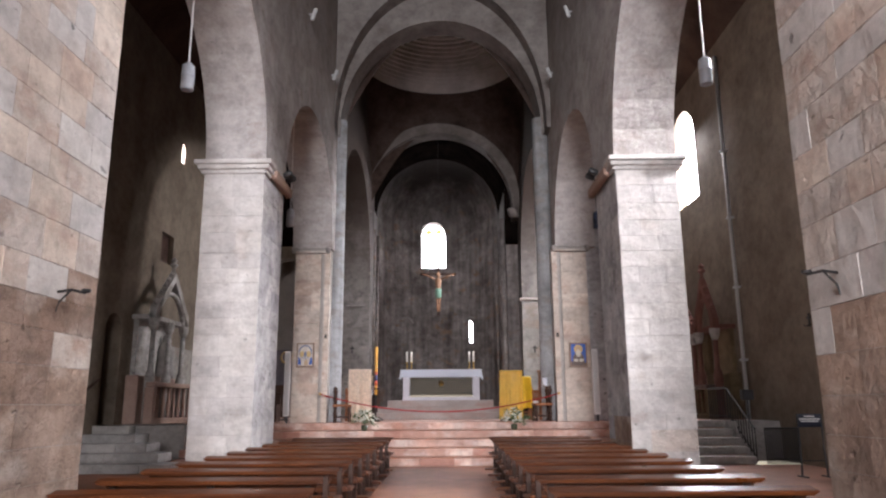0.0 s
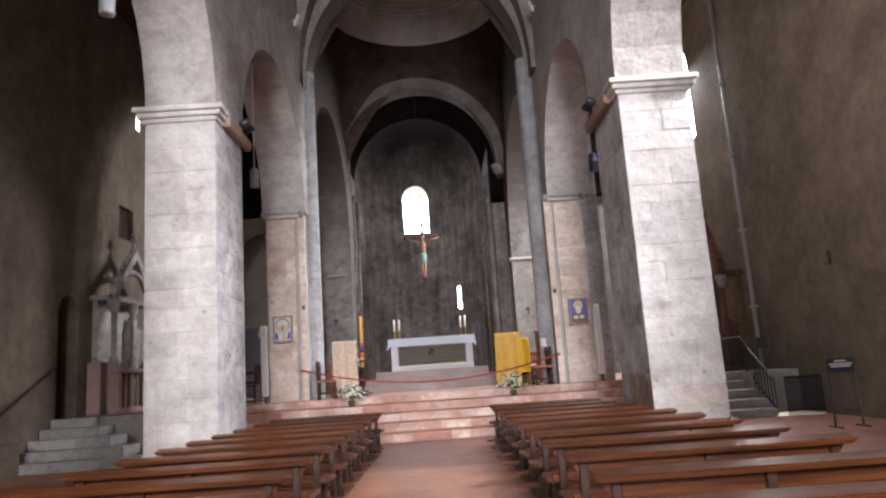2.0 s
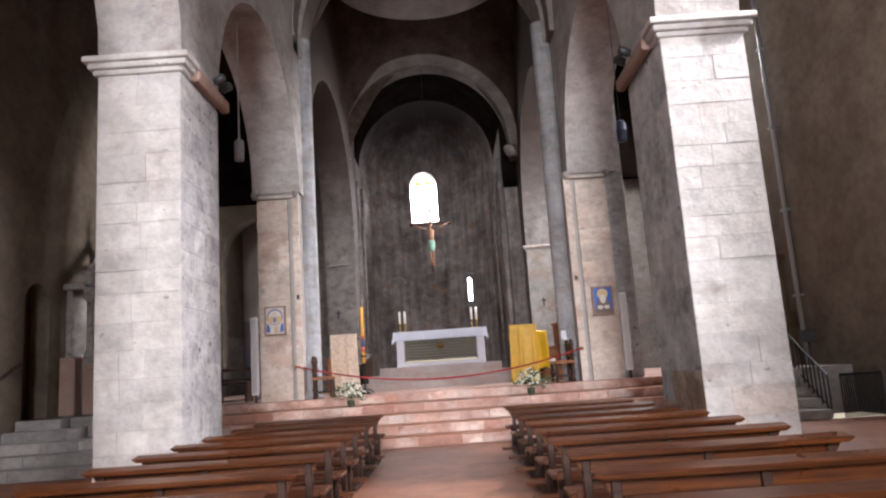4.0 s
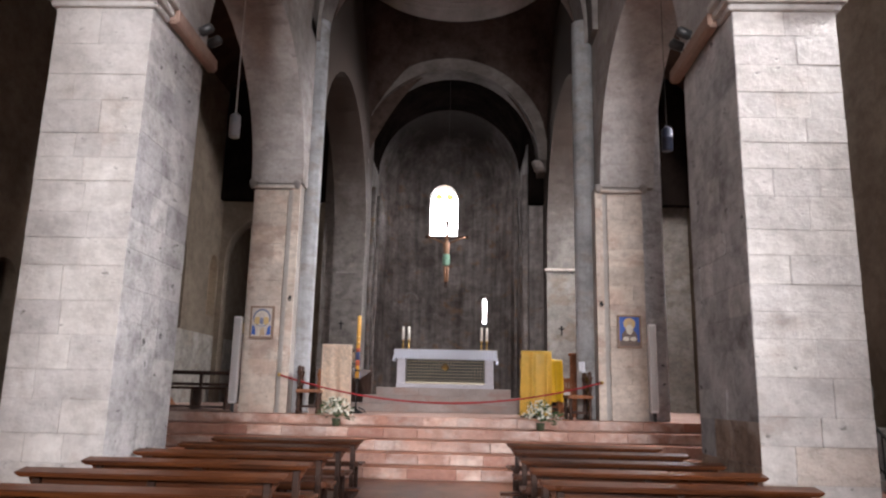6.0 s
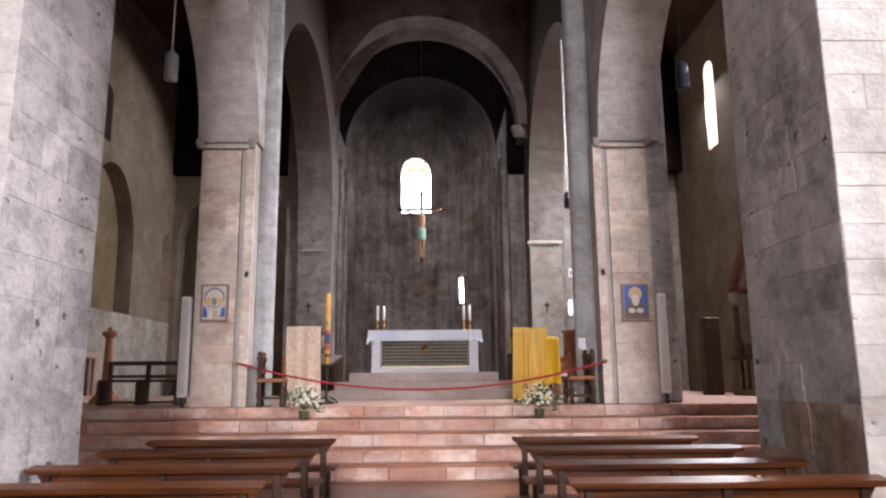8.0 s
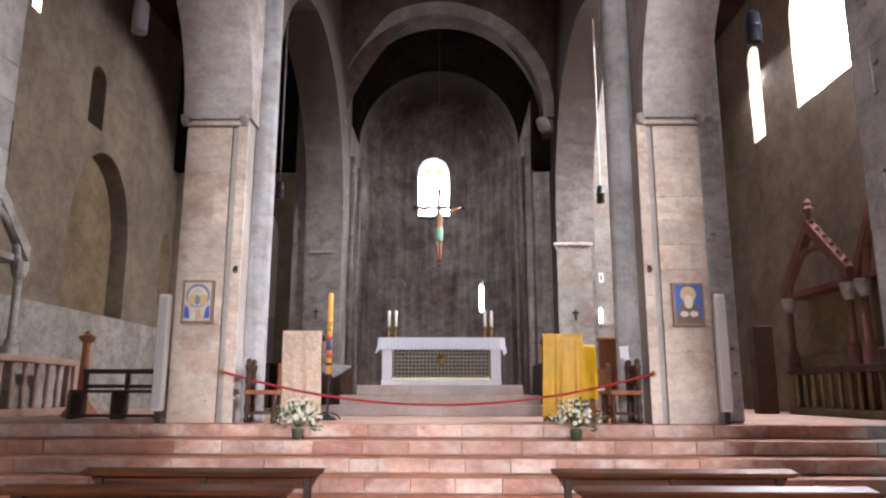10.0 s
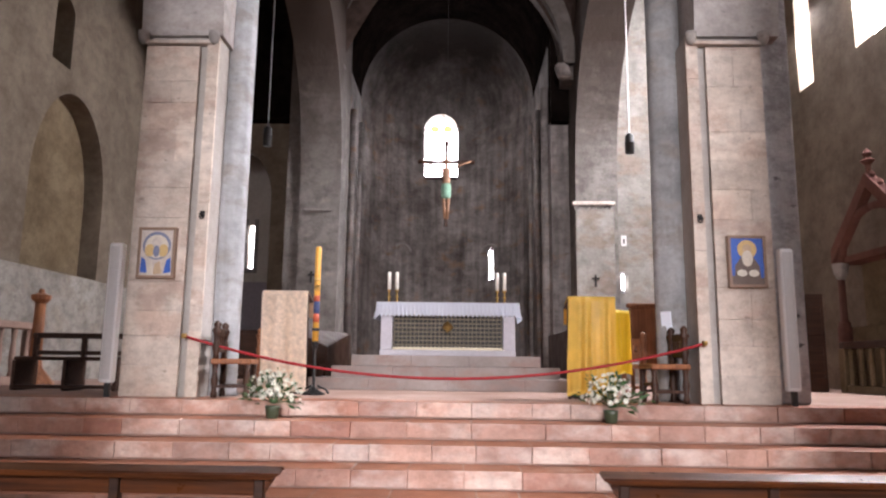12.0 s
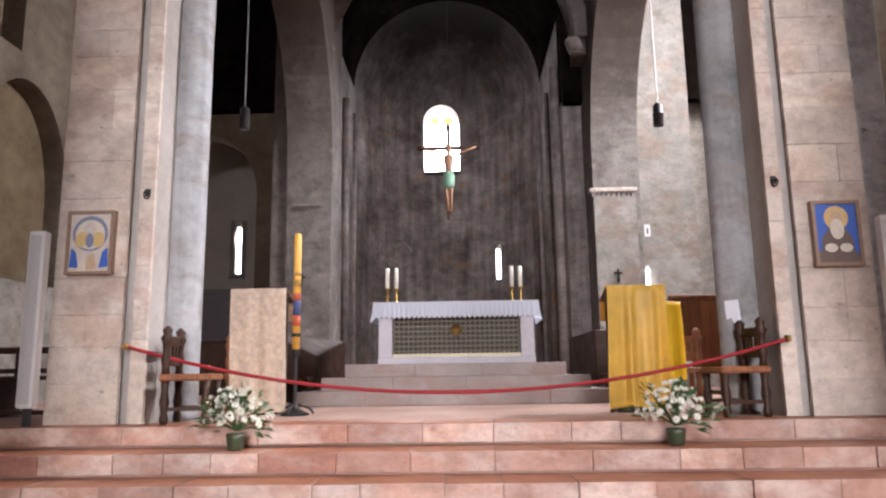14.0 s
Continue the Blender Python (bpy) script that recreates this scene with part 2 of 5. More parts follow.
ICONPALE = plain("icon_ivory", (0.62, 0.56, 0.46), 0.5, grain=50)
ICONGREY = plain("icon_grey_blue", (0.18, 0.20, 0.30), 0.5, grain=50)
ICONBROWN = plain("icon_umber", (0.12, 0.08, 0.06), 0.5, grain=30)
ICONCREAM = plain("icon_cream", (0.55, 0.48, 0.42), 0.5, grain=30)
ICONORANGE = plain("icon_orange", (0.50, 0.36, 0.22), 0.5, grain=50)
GOLD = plain("icon_gold", (0.58, 0.40, 0.16), 0.4, grain=40)
FRAME = plain("worn_wood_frame", (0.26, 0.165, 0.11), 0.5)
FLESHWOOD = plain("painted_wood_flesh", (0.30, 0.16, 0.09), 0.6)
GREENCLOTH = plain("painted_green_cloth", (0.20, 0.36, 0.26), 0.6)
PIPEGREY = plain("grey_pipe_paint", (0.36, 0.36, 0.35), 0.6)
OCHRE = stone("ochre_limewash", (0.115, 0.082, 0.046), (0.21, 0.158, 0.098), relief=0.25, mottle=0.25)
LIMEWASH = stone("grey_limewash", (0.21, 0.187, 0.165), (0.38, 0.352, 0.315), patch=(0.27, 0.235, 0.20), relief=0.3, mottle=0.35, pits=0.25)
LAMPGREY = plain("lamp_grey_enamel", (0.30, 0.31, 0.33), 0.45, vary=0.1)
NAVY = plain("navy_panel", (0.015, 0.02, 0.04), 0.4)
POT = plain("greenish_pot", (0.05, 0.065, 0.035), 0.3)
GREYSHAFT = stone("stained_cement", (0.25, 0.245, 0.245), (0.42, 0.415, 0.415), relief=0.2, streak=0.25, patch=(0.32, 0.29, 0.27), mottle=0.25)
# Near-black stone over the choir: the vault's unlit depth put into the colour.
CHOIRSHADE = stone("shaded_choir_vault", (0.003, 0.0022, 0.0018), (0.013, 0.0095, 0.008), relief=0.4, mottle=0.4)
PATCHGLOW = glow("light_patch_glow", (1.0, 0.96, 0.9), 3.0)
# Darker copy of the crossing plaster: light fading eastward, put into the colour.
DIMPLASTER = stone("dimmed_arch_plaster", (0.08, 0.067, 0.058), (0.155, 0.135, 0.122), relief=0.3, mottle=0.25)
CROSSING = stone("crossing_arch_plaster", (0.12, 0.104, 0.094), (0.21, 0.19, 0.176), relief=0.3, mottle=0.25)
REDSLAB = stone("red_marble", (0.34, 0.14, 0.09), (0.50, 0.27, 0.20), patch=(0.60, 0.43, 0.35), rough=0.5, relief=0.3, vary=0.2, patch_at=(0.52, 0.70), mottle=0.25)
TREAD = stone("worn_red_tread", (0.36, 0.125, 0.06), (0.55, 0.25, 0.145), patch=(0.62, 0.42, 0.32), rough=0.45, relief=0.25, patch_at=(0.60, 0.78), mottle=0.2)
GOLDENWOOD = wood("golden_varnished_wood", (0.22, 0.09, 0.014), (0.46, 0.22, 0.045), 0.35, "z")
MORTAR = stone("lime_mortar", (0.34, 0.31, 0.28), (0.46, 0.43, 0.40), relief=0.3)
GLASSGLOW = glow("daylight_glass", (1.0, 0.99, 0.96), 6.0)


# ---- tools ----
def obj(name, bm, mat, parent=None, label="", category="", kind="", group="", smooth=False):
    me = bpy.data.meshes.new(name)
    bmesh.ops.recalc_face_normals(bm, faces=bm.faces)
    bm.to_mesh(me)
    bm.free()
    if smooth:
        me.polygons.foreach_set("use_smooth", [True] * len(me.polygons))
    me.materials.append(mat)
    ob = new(name, me)
    ob.parent = parent
    return tagged(ob, label, category, group, kind)


def part(name, bm, mat, parent, label="", smooth=False):
    return obj(name, bm, mat, parent, label, smooth=smooth)


def thing(name, label, category, at=(0, 0, 0), rz=0, group=""):
    e = new(name)
    e.matrix_world = pose(*at, 0, 0, rz)
    e.empty_display_size = 0.1
    return tagged(e, label, category, group)


def box(x0, x1, y0, y1, z0, z1, bevel=0.0, seg=1, bm=None):
    bm = bm or bmesh.new()
    r = bmesh.ops.create_cube(bm, size=1, matrix=Matrix.Translation(((x0 + x1) / 2, (y0 + y1) / 2, (z0 + z1) / 2)) @ Matrix.Diagonal((x1 - x0, y1 - y0, z1 - z0, 1)))
    if bevel:
        es = list({e for v in r["verts"] for e in v.link_edges})
        bmesh.ops.bevel(bm, geom=es, offset=bevel, segments=seg, affect="EDGES")
    return bm


def wall_with_holes(axis, a, b, s0, s1, z0, z1, holes=(), n=18):
    """A solid wall from a to b along an axis ('x': s runs along y; 'y': s runs along x), with openings right through it.
    Each hole: from, to, sill, springing, rise of its arch (0: flat head)."""
    bm = bmesh.new()
    at = (lambda s, z, d: (d, s, z)) if axis == "x" else (lambda s, z, d: (s, d, z))
    holes = [h for h in holes if h[0] >= s0 - 1e-4 and h[1] <= s1 + 1e-4]
    cuts = {s0, s1}
    for h0, h1, sill, spring, rise in holes:
        cuts |= {h0, h1}
        if rise:
            cuts |= {(h0 + h1) / 2 - (h1 - h0) / 2 * math.cos(math.pi * k / n) for k in range(1, n)}
    cuts = sorted(round(c, 5) for c in cuts if s0 <= c <= s1)

    def top(h, s):
        c, r = (h[0] + h[1]) / 2, (h[1] - h[0]) / 2
        return h[3] + h[4] * math.sqrt(max(0.0, 1 - ((s - c) / r) ** 2))

    for u, v in zip(cuts, cuts[1:]):
        if v - u < 1e-4:
            continue
        low = [z0, z0]
        for h in sorted((h for h in holes if h[0] - 1e-4 <= u and v <= h[1] + 1e-4), key=lambda h: h[2]):
            spans(bm, at, u, v, a, b, low, (h[2], h[2]))
            low = [top(h, u), top(h, v)]
        spans(bm, at, u, v, a, b, low, (z1, z1))
    bmesh.ops.remove_doubles(bm, verts=bm.verts, dist=1e-4)
    seen = {}
    for f in bm.faces:
        seen.setdefault(frozenset(f.verts), []).append(f)
    bmesh.ops.delete(bm, geom=[f for g in seen.values() if len(g) > 1 for f in g], context="FACES_ONLY")
    return bm


def spans(bm, at, u, v, a, b, low, high):
    if max(high[0] - low[0], high[1] - low[1]) < 1e-4:
        return
    q = [bm.verts.new(at(s, z, d)) for d in (a, b) for s, z in ((u, low[0]), (v, low[1]), (v, high[1]), (u, high[0]))]
    for f in ((0, 1, 2, 3), (7, 6, 5, 4), (0, 4, 5, 1), (3, 2, 6, 7), (0, 3, 7, 4), (1, 5, 6, 2)):
        bm.faces.new([q[k] for k in f])


def arc(s0, s1, z, height, n=28, power=1.0):
    """Points of an arch from s0 to s1, springing at z."""
    c, r = (s0 + s1) / 2, (s1 - s0) / 2
    return [(c - r * math.cos(math.pi * i / n), z + height * math.sin(math.pi * i / n) ** power) for i in range(n + 1)]


def lathe(profile, at=(0, 0, 0), n=20, bm=None):
    """Turns a profile of (radius, z) about the upright axis."""
    bm = bm or bmesh.new()
    rings = [[bm.verts.new((at[0] + r * math.cos(2 * math.pi * k / n), at[1] + r * math.sin(2 * math.pi * k / n), at[2] + z)) for k in range(n)] for r, z in profile]
    for lo, hi in zip(rings, rings[1:]):
        for k in range(n):
            bm.faces.new((lo[k], lo[(k + 1) % n], hi[(k + 1) % n], hi[k]))
    bm.faces.new(rings[0][::-1])
    bm.faces.new(rings[-1])
    return bm


def tube(points, r, n=8, bm=None):
    """A round bar along a line of points."""
    bm = bm or bmesh.new()
    rings = []
    for i, p in enumerate(points):
        p = Vector(p)
        d = (Vector(points[min(i + 1, len(points) - 1)]) - Vector(points[max(i - 1, 0)])).normalized()
        u = d.orthogonal().normalized() if abs(d.z) > 0.9 else d.cross(Vector((0, 0, 1))).normalized()
        w = d.cross(u)
        rings.append([bm.verts.new(p + r * (math.cos(2 * math.pi * k / n) * u + math.sin(2 * math.pi * k / n) * w)) for k in range(n)])
    for lo, hi in zip(rings, rings[1:]):
        for k in range(n):
            bm.faces.new((lo[k], lo[(k + 1) % n], hi[(k + 1) % n], hi[k]))
    bm.faces.new(rings[0][::-1])
    bm.faces.new(rings[-1])
    return bm


def structure(name, bm, mat, label, category, smooth=False):
    return obj(name, bm, mat, None, label, category, "structure", smooth=smooth)


# ---- the large structure ----
CHANCEL = 0.95
SPRING = 5.58

structure("floor", box(-8.4, 8.4, -14, 16.6, -0.3, 0), TERRACOTTA, "worn red terracotta floor of the nave", "floor")
structure("floor_chancel", box(-8.4, 8.4, 18.745, 38, 0.4, CHANCEL - 0.004), PINKDARK, "raised reddish stone floor of the chancel", "floor")

# piers in plan: from, to along the nave
PIERS_LEFT = ((3.4, 5.82), (11.45, 12.9), (18.56, 19.9), (27.85, 29.0))
PIERS_RIGHT = ((3.2, 5.2), (11.45, 13.1), (18.56, 19.9), (27.85, 29.0))


def arcade(piers):
    holes = []
    ends = ((-13.9, -2.5),) + piers
    for (a0, a1), (b0, b1) in zip(ends, ends[1:]):
        high = b0 > 20
        holes.append((a1, b0, SPRING, 6.4 if high else SPRING, (b0 - a1) / 2 - (0.2 if high else 0.15)))
    return holes


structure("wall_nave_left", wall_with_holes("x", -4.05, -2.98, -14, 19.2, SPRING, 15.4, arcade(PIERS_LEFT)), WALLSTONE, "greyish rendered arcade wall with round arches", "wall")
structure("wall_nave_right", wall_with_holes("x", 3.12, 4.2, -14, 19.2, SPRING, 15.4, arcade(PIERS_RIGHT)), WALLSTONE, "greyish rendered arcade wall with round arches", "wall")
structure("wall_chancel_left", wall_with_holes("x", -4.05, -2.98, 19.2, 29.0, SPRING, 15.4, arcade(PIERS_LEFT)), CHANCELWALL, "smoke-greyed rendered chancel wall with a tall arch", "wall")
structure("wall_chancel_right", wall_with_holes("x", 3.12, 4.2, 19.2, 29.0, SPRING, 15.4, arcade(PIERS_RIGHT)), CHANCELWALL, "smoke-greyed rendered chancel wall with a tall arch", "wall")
structure("wall_nave_west_left", box(-4.05, -2.98, -14, -2.5, 0, SPRING), WALLSTONE, "rendered nave wall beside the entrance", "wall")
structure("wall_nave_west_right", box(3.12, 4.2, -14, -2.5, 0, SPRING), WALLSTONE, "rendered nave wall beside the entrance", "wall")

structure("wall_aisle_left", wall_with_holes("x", -9.0, -8.3, -14, 38, 0, 12, [
    (17.1, 18.0, CHANCEL, 3.25, 0.48), (23.2, 26.1, 3.2, 4.9, 2.2), (23.55, 24.25, 7.55, 8.7, 0.35), (21.05, 21.35, 9.0, 9.5, 0.15), (28.15, 28.9, 3.85, 5.45, 0.5),
    (20.05, 20.95, 5.6, 6.5, 0.0)]), AISLE, "dim ochre plastered aisle wall", "wall")
structure("wall_aisle_left_back", box(-9.3, -8.82, -14, 20.9, 0, 12), AISLE, "plaster at the back of the wall recesses", "wall")
structure("wall_recess_back", box(-9.3, -8.75, 21.6, 38, 0, 12), OCHRE, "plaster at the back of the arched wall recess", "wall")
structure("dado_left", box(-8.3, -8.27, 20.6, 32.2, CHANCEL, 3.18), LIMEWASH, "pale limewashed lower part of the aisle wall", "wall")
# The third opening is an unseen window, added for its light.
structure("wall_aisle_right", wall_with_holes("x", 8.3, 8.95, -14, 38, 0, 12, [
    (21.7, 23.95, 7.95, 10.2, 1.0), (25.7, 26.4, 7.95, 10.25, 0.35), (9.6, 11.2, 7.0, 9.4, 0.8)]), AISLE, "dim ochre plastered aisle wall", "wall")
# Both side windows of this unseen wall are added for the aisle fill.
structure("wall_west", wall_with_holes("y", -14.6, -14, -9, 9, 0, 16.6, [(-1.2, 1.8, 0, 3.0, 0.6), (-2.2, 2.8, 4.6, 9.0, 2.5), (-7.3, -5.6, 4.0, 7.5, 0.85), (5.8, 7.5, 4.0, 7.5, 0.85)]),
          PLASTER, "plastered west wall with door and windows", "wall")
structure("wall_cross_left", wall_with_holes("y", 29.0, 29.6, -8.3, -4.05, CHANCEL, 8.7, [(-8.1, -5.1, CHANCEL, 5.9, 1.6)]), AISLE, "plastered cross wall with a round arch", "wall")
structure("wall_chapel_left", wall_with_holes("y", 32.4, 33.0, -8.3, -3.6, CHANCEL, 12, [(-6.68, -6.53, 4.35, 5.7, 0.08)]), CHAPEL, "pale plastered chapel end wall", "wall")
structure("wall_cross_right", box(4.2, 8.3, 29.4, 30.0, CHANCEL, 12), LIMEWASH, "plastered east wall of the aisle", "wall")
structure("wall_transept_right", box(4.08, 5.6, 28.3, 29.3, CHANCEL, 12), PALEWALL, "pale stone wall beside the choir pier", "wall")


def barrel(x0, x1, y0, y1, z, h, t=0.25, n=22):
    bm = bmesh.new()
    lo, hi = arc(x0, x1, z, h, n), arc(x0 - t, x1 + t, z, h + t, n)
    ring = [[bm.verts.new((s, y, q)) for s, q in row] for y in (y0, y1) for row in (lo, hi)]
    for i in range(n):
        for a, b in ((0, 2), (3, 1), (1, 0), (2, 3)):
            bm.faces.new((ring[a][i], ring[a][i + 1], ring[b][i + 1], ring[b][i]))
    return bm


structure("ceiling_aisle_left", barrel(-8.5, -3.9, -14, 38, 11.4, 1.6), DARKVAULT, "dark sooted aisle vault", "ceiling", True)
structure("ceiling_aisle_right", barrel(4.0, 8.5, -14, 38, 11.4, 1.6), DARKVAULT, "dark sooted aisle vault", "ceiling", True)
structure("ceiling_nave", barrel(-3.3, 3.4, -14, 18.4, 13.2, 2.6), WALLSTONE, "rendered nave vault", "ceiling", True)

structure("arch_crossing", wall_with_holes("y", 18.95, 19.85, -3.05, 3.2, 9.0, 15.4, [(-2.9, 2.92, 9.0, 9.3, 3.35)], 36), CROSSING, "plastered crossing arch", "arch")
structure("arch_crossing_outer", wall_with_holes("y", 18.4, 18.95, -3.05, 3.2, 9.0, 15.6, [(-2.98, 3.0, 9.0, 9.3, 4.3)], 36), CROSSING, "plastered outer order of the crossing arch", "arch")
structure("arch_choir", wall_with_holes("y", 27.9, 28.6, -3.3, 3.2, 8.9, 15.4, [(-3.2, 2.85, 8.9, 9.35, 3.25)], 36), DIMPLASTER, "plastered choir arch", "arch")
structure("wall_choir_head", wall_with_holes("y", 28.62, 28.95, -8.3, 8.3, 8.0, 16.6, [(-3.28, 2.58, 8.0, 10.4, 2.93)], 36), CHOIRSHADE, "sooted wall over the choir", "wall")


def arch_band(c, half, spring, rise, width, y0, y1, n=40):
    """A flat band of even width round an arch."""
    bm = bmesh.new()
    lo, hi = arc(c - half, c + half, spring, rise, n), arc(c - half - width, c + half + width, spring, rise + width, n)
    ring = [[bm.verts.new((p, y, q)) for p, q in row] for y in (y0, y1) for row in (lo, hi)]
    for i in range(n):
        for a, b in ((0, 1), (3, 2), (2, 0), (1, 3)):
            bm.faces.new((ring[a][i], ring[a][i + 1], ring[b][i + 1], ring[b][i]))
    return bm


structure("arch_choir_ring", arch_band(-0.22, 3.06, 9.25, 3.28, 0.42, 27.62, 27.88), DIMPLASTER, "plain band of voussoirs round the choir arch", "arch")


def dome(cx, cy, z, R, rise, courses, n=72):
    """A dome of stepped courses."""
    bm = bmesh.new()
    rings = []
    for i in range(courses):
        a, b = math.pi / 2 * i / courses, math.pi / 2 * (i + 1) / courses
        ra, rb = R * math.cos(a), R * math.cos(b)
        for rr, zz in ((ra, z + rise * math.sin(a)), (ra + 0.25 * (ra - rb), z + rise * math.sin(b))):
            rings.append([bm.verts.new((cx + rr * math.cos(2 * math.pi * k / n), cy + rr * math.sin(2 * math.pi * k / n), zz)) for k in range(n)])
    for lo, hi in zip(rings, rings[1:]):
        for k in range(n):
            bm.faces.new((lo[k], lo[(k + 1) % n], hi[(k + 1) % n], hi[k]))
    bm.faces.new(rings[-1])
    return bm


def pendentives(cx, cy, hx, hy, R, zring, zarch, zfoot, n=96, m=10):
    """The four curved corners that carry a round dome on a square bay."""
    bm = bmesh.new()
    rows = []
    for j in range(m + 1):
        s = j / m
        row = []
        for k in range(n):
            a = 2 * math.pi * k / n
            c, q = math.cos(a), math.sin(a)
            f = 1 / max(abs(c) / hx, abs(q) / hy)
            corner = min(abs(f * c) / hx, abs(f * q) / hy) ** 2
            zlow = zarch + (zfoot - zarch) * corner
            w = 0.25 * s + 0.75 * math.sin(s * math.pi / 2)
            x, y = R * c + (f * c - R * c) * w, R * q + (f * q - R * q) * w
            row.append(bm.verts.new((cx + x, cy + y, zring + (zlow - zring) * s)))
        rows.append(row)
    for lo, hi in zip(rows, rows[1:]):
        for k in range(n):
            bm.faces.new((lo[k], lo[(k + 1) % n], hi[(k + 1) % n], hi[k]))
    return bm


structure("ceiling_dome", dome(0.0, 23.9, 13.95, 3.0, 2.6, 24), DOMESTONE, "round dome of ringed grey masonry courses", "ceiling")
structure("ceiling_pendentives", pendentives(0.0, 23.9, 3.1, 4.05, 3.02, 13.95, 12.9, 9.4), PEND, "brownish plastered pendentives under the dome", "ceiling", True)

APSE_X, APSE_Y, APSE_R, APSE_TOP = -0.35, 33.2, 2.95, 10.4
WINDOW = (-1.22, 0.02, 8.3, 10.1, 0.62)      # apse window
SLIT = (1.20, 1.37, 4.40, 5.46, 0.1)         # narrow apse window


def apse_wall(R, n=150):
    """The half-round apse with its two windows cut through, and a straight choir in front."""
    bm = bmesh.new()
    line = [(APSE_X + R, 28.6)] + [(APSE_X + R * math.cos(math.pi * k / n), APSE_Y + R * math.sin(math.pi * k / n)) for k in range(n + 1)] + [(APSE_X - R, 28.6)]

    def head(h, x):
        c, r = (h[0] + h[1]) / 2, (h[1] - h[0]) / 2
        return h[3] + h[4] * math.sqrt(max(0.0, 1 - ((x - c) / r) ** 2))

    for (xa, ya), (xb, yb) in zip(line, line[1:]):
        low = (CHANCEL, CHANCEL)
        pieces = []
        for h in (WINDOW, SLIT):
            if ya > 33.3 and h[0] <= (xa + xb) / 2 <= h[1]:
                pieces.append((low, (h[2], h[2])))
                low = (head(h, xa), head(h, xb))
        pieces.append((low, (max(APSE_TOP, low[0]), max(APSE_TOP, low[1]))))
        for lo, hi in pieces:
            if hi[0] - lo[0] > 1e-3 or hi[1] - lo[1] > 1e-3:
                bm.faces.new([bm.verts.new(p) for p in ((xa, ya, lo[0]), (xb, yb, lo[1]), (xb, yb, hi[1]), (xa, ya, hi[0]))])
    bmesh.ops.remove_doubles(bm, verts=bm.verts, dist=1e-4)
    return bm, line


def half_dome(line, R, part_of, m=14):
    """The half dome over the apse; the window's head rises into its foot."""
    bm = bmesh.new()
    c, r = (WINDOW[0] + WINDOW[1]) / 2, (WINDOW[1] - WINDOW[0]) / 2
    rows = []
    for j in range(m + 1):
        a = math.pi / 2 * j / m
        row = []
        for i, (x, y) in enumerate(line):
            z = APSE_TOP + R * math.sin(a)
            yy = y if y < APSE_Y else APSE_Y + (y - APSE_Y) * math.cos(a)
            row.append(bm.verts.new((APSE_X + (x - APSE_X) * math.cos(a), yy, z)))
        rows.append(row)
    for lo, hi in zip(rows, rows[1:]):
        for i in part_of:
            p = (lo[i].co + lo[i + 1].co + hi[i].co + hi[i + 1].co) / 4
            if p.y > 34 and abs(p.x - c) < r and p.z < WINDOW[3] + WINDOW[4] * math.sqrt(max(0, 1 - ((p.x - c) / r) ** 2)):
                continue
            bm.faces.new((lo[i], lo[i + 1], hi[i + 1], hi[i]))
    bmesh.ops.delete(bm, geom=[v for v in bm.verts if not v.link_faces], context="VERTS")
    bmesh.ops.remove_doubles(bm, verts=bm.verts, dist=1e-4)
    return bm


bm, apse_line = apse_wall(APSE_R)
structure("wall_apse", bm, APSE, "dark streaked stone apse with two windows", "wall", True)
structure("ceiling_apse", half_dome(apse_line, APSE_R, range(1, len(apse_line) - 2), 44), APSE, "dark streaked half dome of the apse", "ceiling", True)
structure("ceiling_choir", half_dome(apse_line, APSE_R, (0, len(apse_line) - 2), 44), CHOIRSHADE, "black sooted barrel vault over the choir", "ceiling", True)
structure("wall_behind_apse", wall_with_holes("y", 36.75, 37.2, -8.3, 8.3, 0, 16, [(-1.6, 0.4, 8.0, 10.2, 1.0), (1.0, 1.6, 4.2, 5.6, 0.1)]), PLASTER, "outer east wall", "wall")
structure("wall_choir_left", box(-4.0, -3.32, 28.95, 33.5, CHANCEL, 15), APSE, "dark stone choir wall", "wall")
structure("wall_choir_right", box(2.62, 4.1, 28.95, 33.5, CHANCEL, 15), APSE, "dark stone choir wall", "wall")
structure("ceiling_roof", box(-9.2, 9.2, -14.7, 37.3, 16.6, 16.9), PLASTER, "closing roof above the vaults", "ceiling")


def arched_sheet(x0, x1, sill, spring, rise, y0, y1, inset=0.0, n=18):
    """A solid slab with an arched head in the plane of the east wall."""
    bm = bmesh.new()
    pts = [(x0 + inset, sill + inset), (x1 - inset, sill + inset)] + [(s, z - inset) for s, z in arc(x0 + inset, x1 - inset, spring, rise, n)][::-1]
    f = [bm.verts.new((s, y0, z)) for s, z in pts]
    g = [bm.verts.new((s, y1, z)) for s, z in pts]
    bm.faces.new(f)
    bm.faces.new(g[::-1])
    for i in range(len(pts)):
        k = (i + 1) % len(pts)
        bm.faces.new((f[i], g[i], g[k], f[k]))
    return bm


def arched_reveal(x0, x1, sill, spring, rise, y0, y1, n=18):
    """The splayed stone lining of an arched window."""
    bm = bmesh.new()
    pts = [(x0, sill), (x1, sill)] + arc(x0, x1, spring, rise, n)[::-1]
    f = [bm.verts.new((s, y0, z)) for s, z in pts]
    g = [bm.verts.new((s, y1, z)) for s, z in pts]
    for i in range(len(pts)):
        k = (i + 1) % len(pts)
        bm.faces.new((f[i], g[i], g[k], f[k]))
    return bm


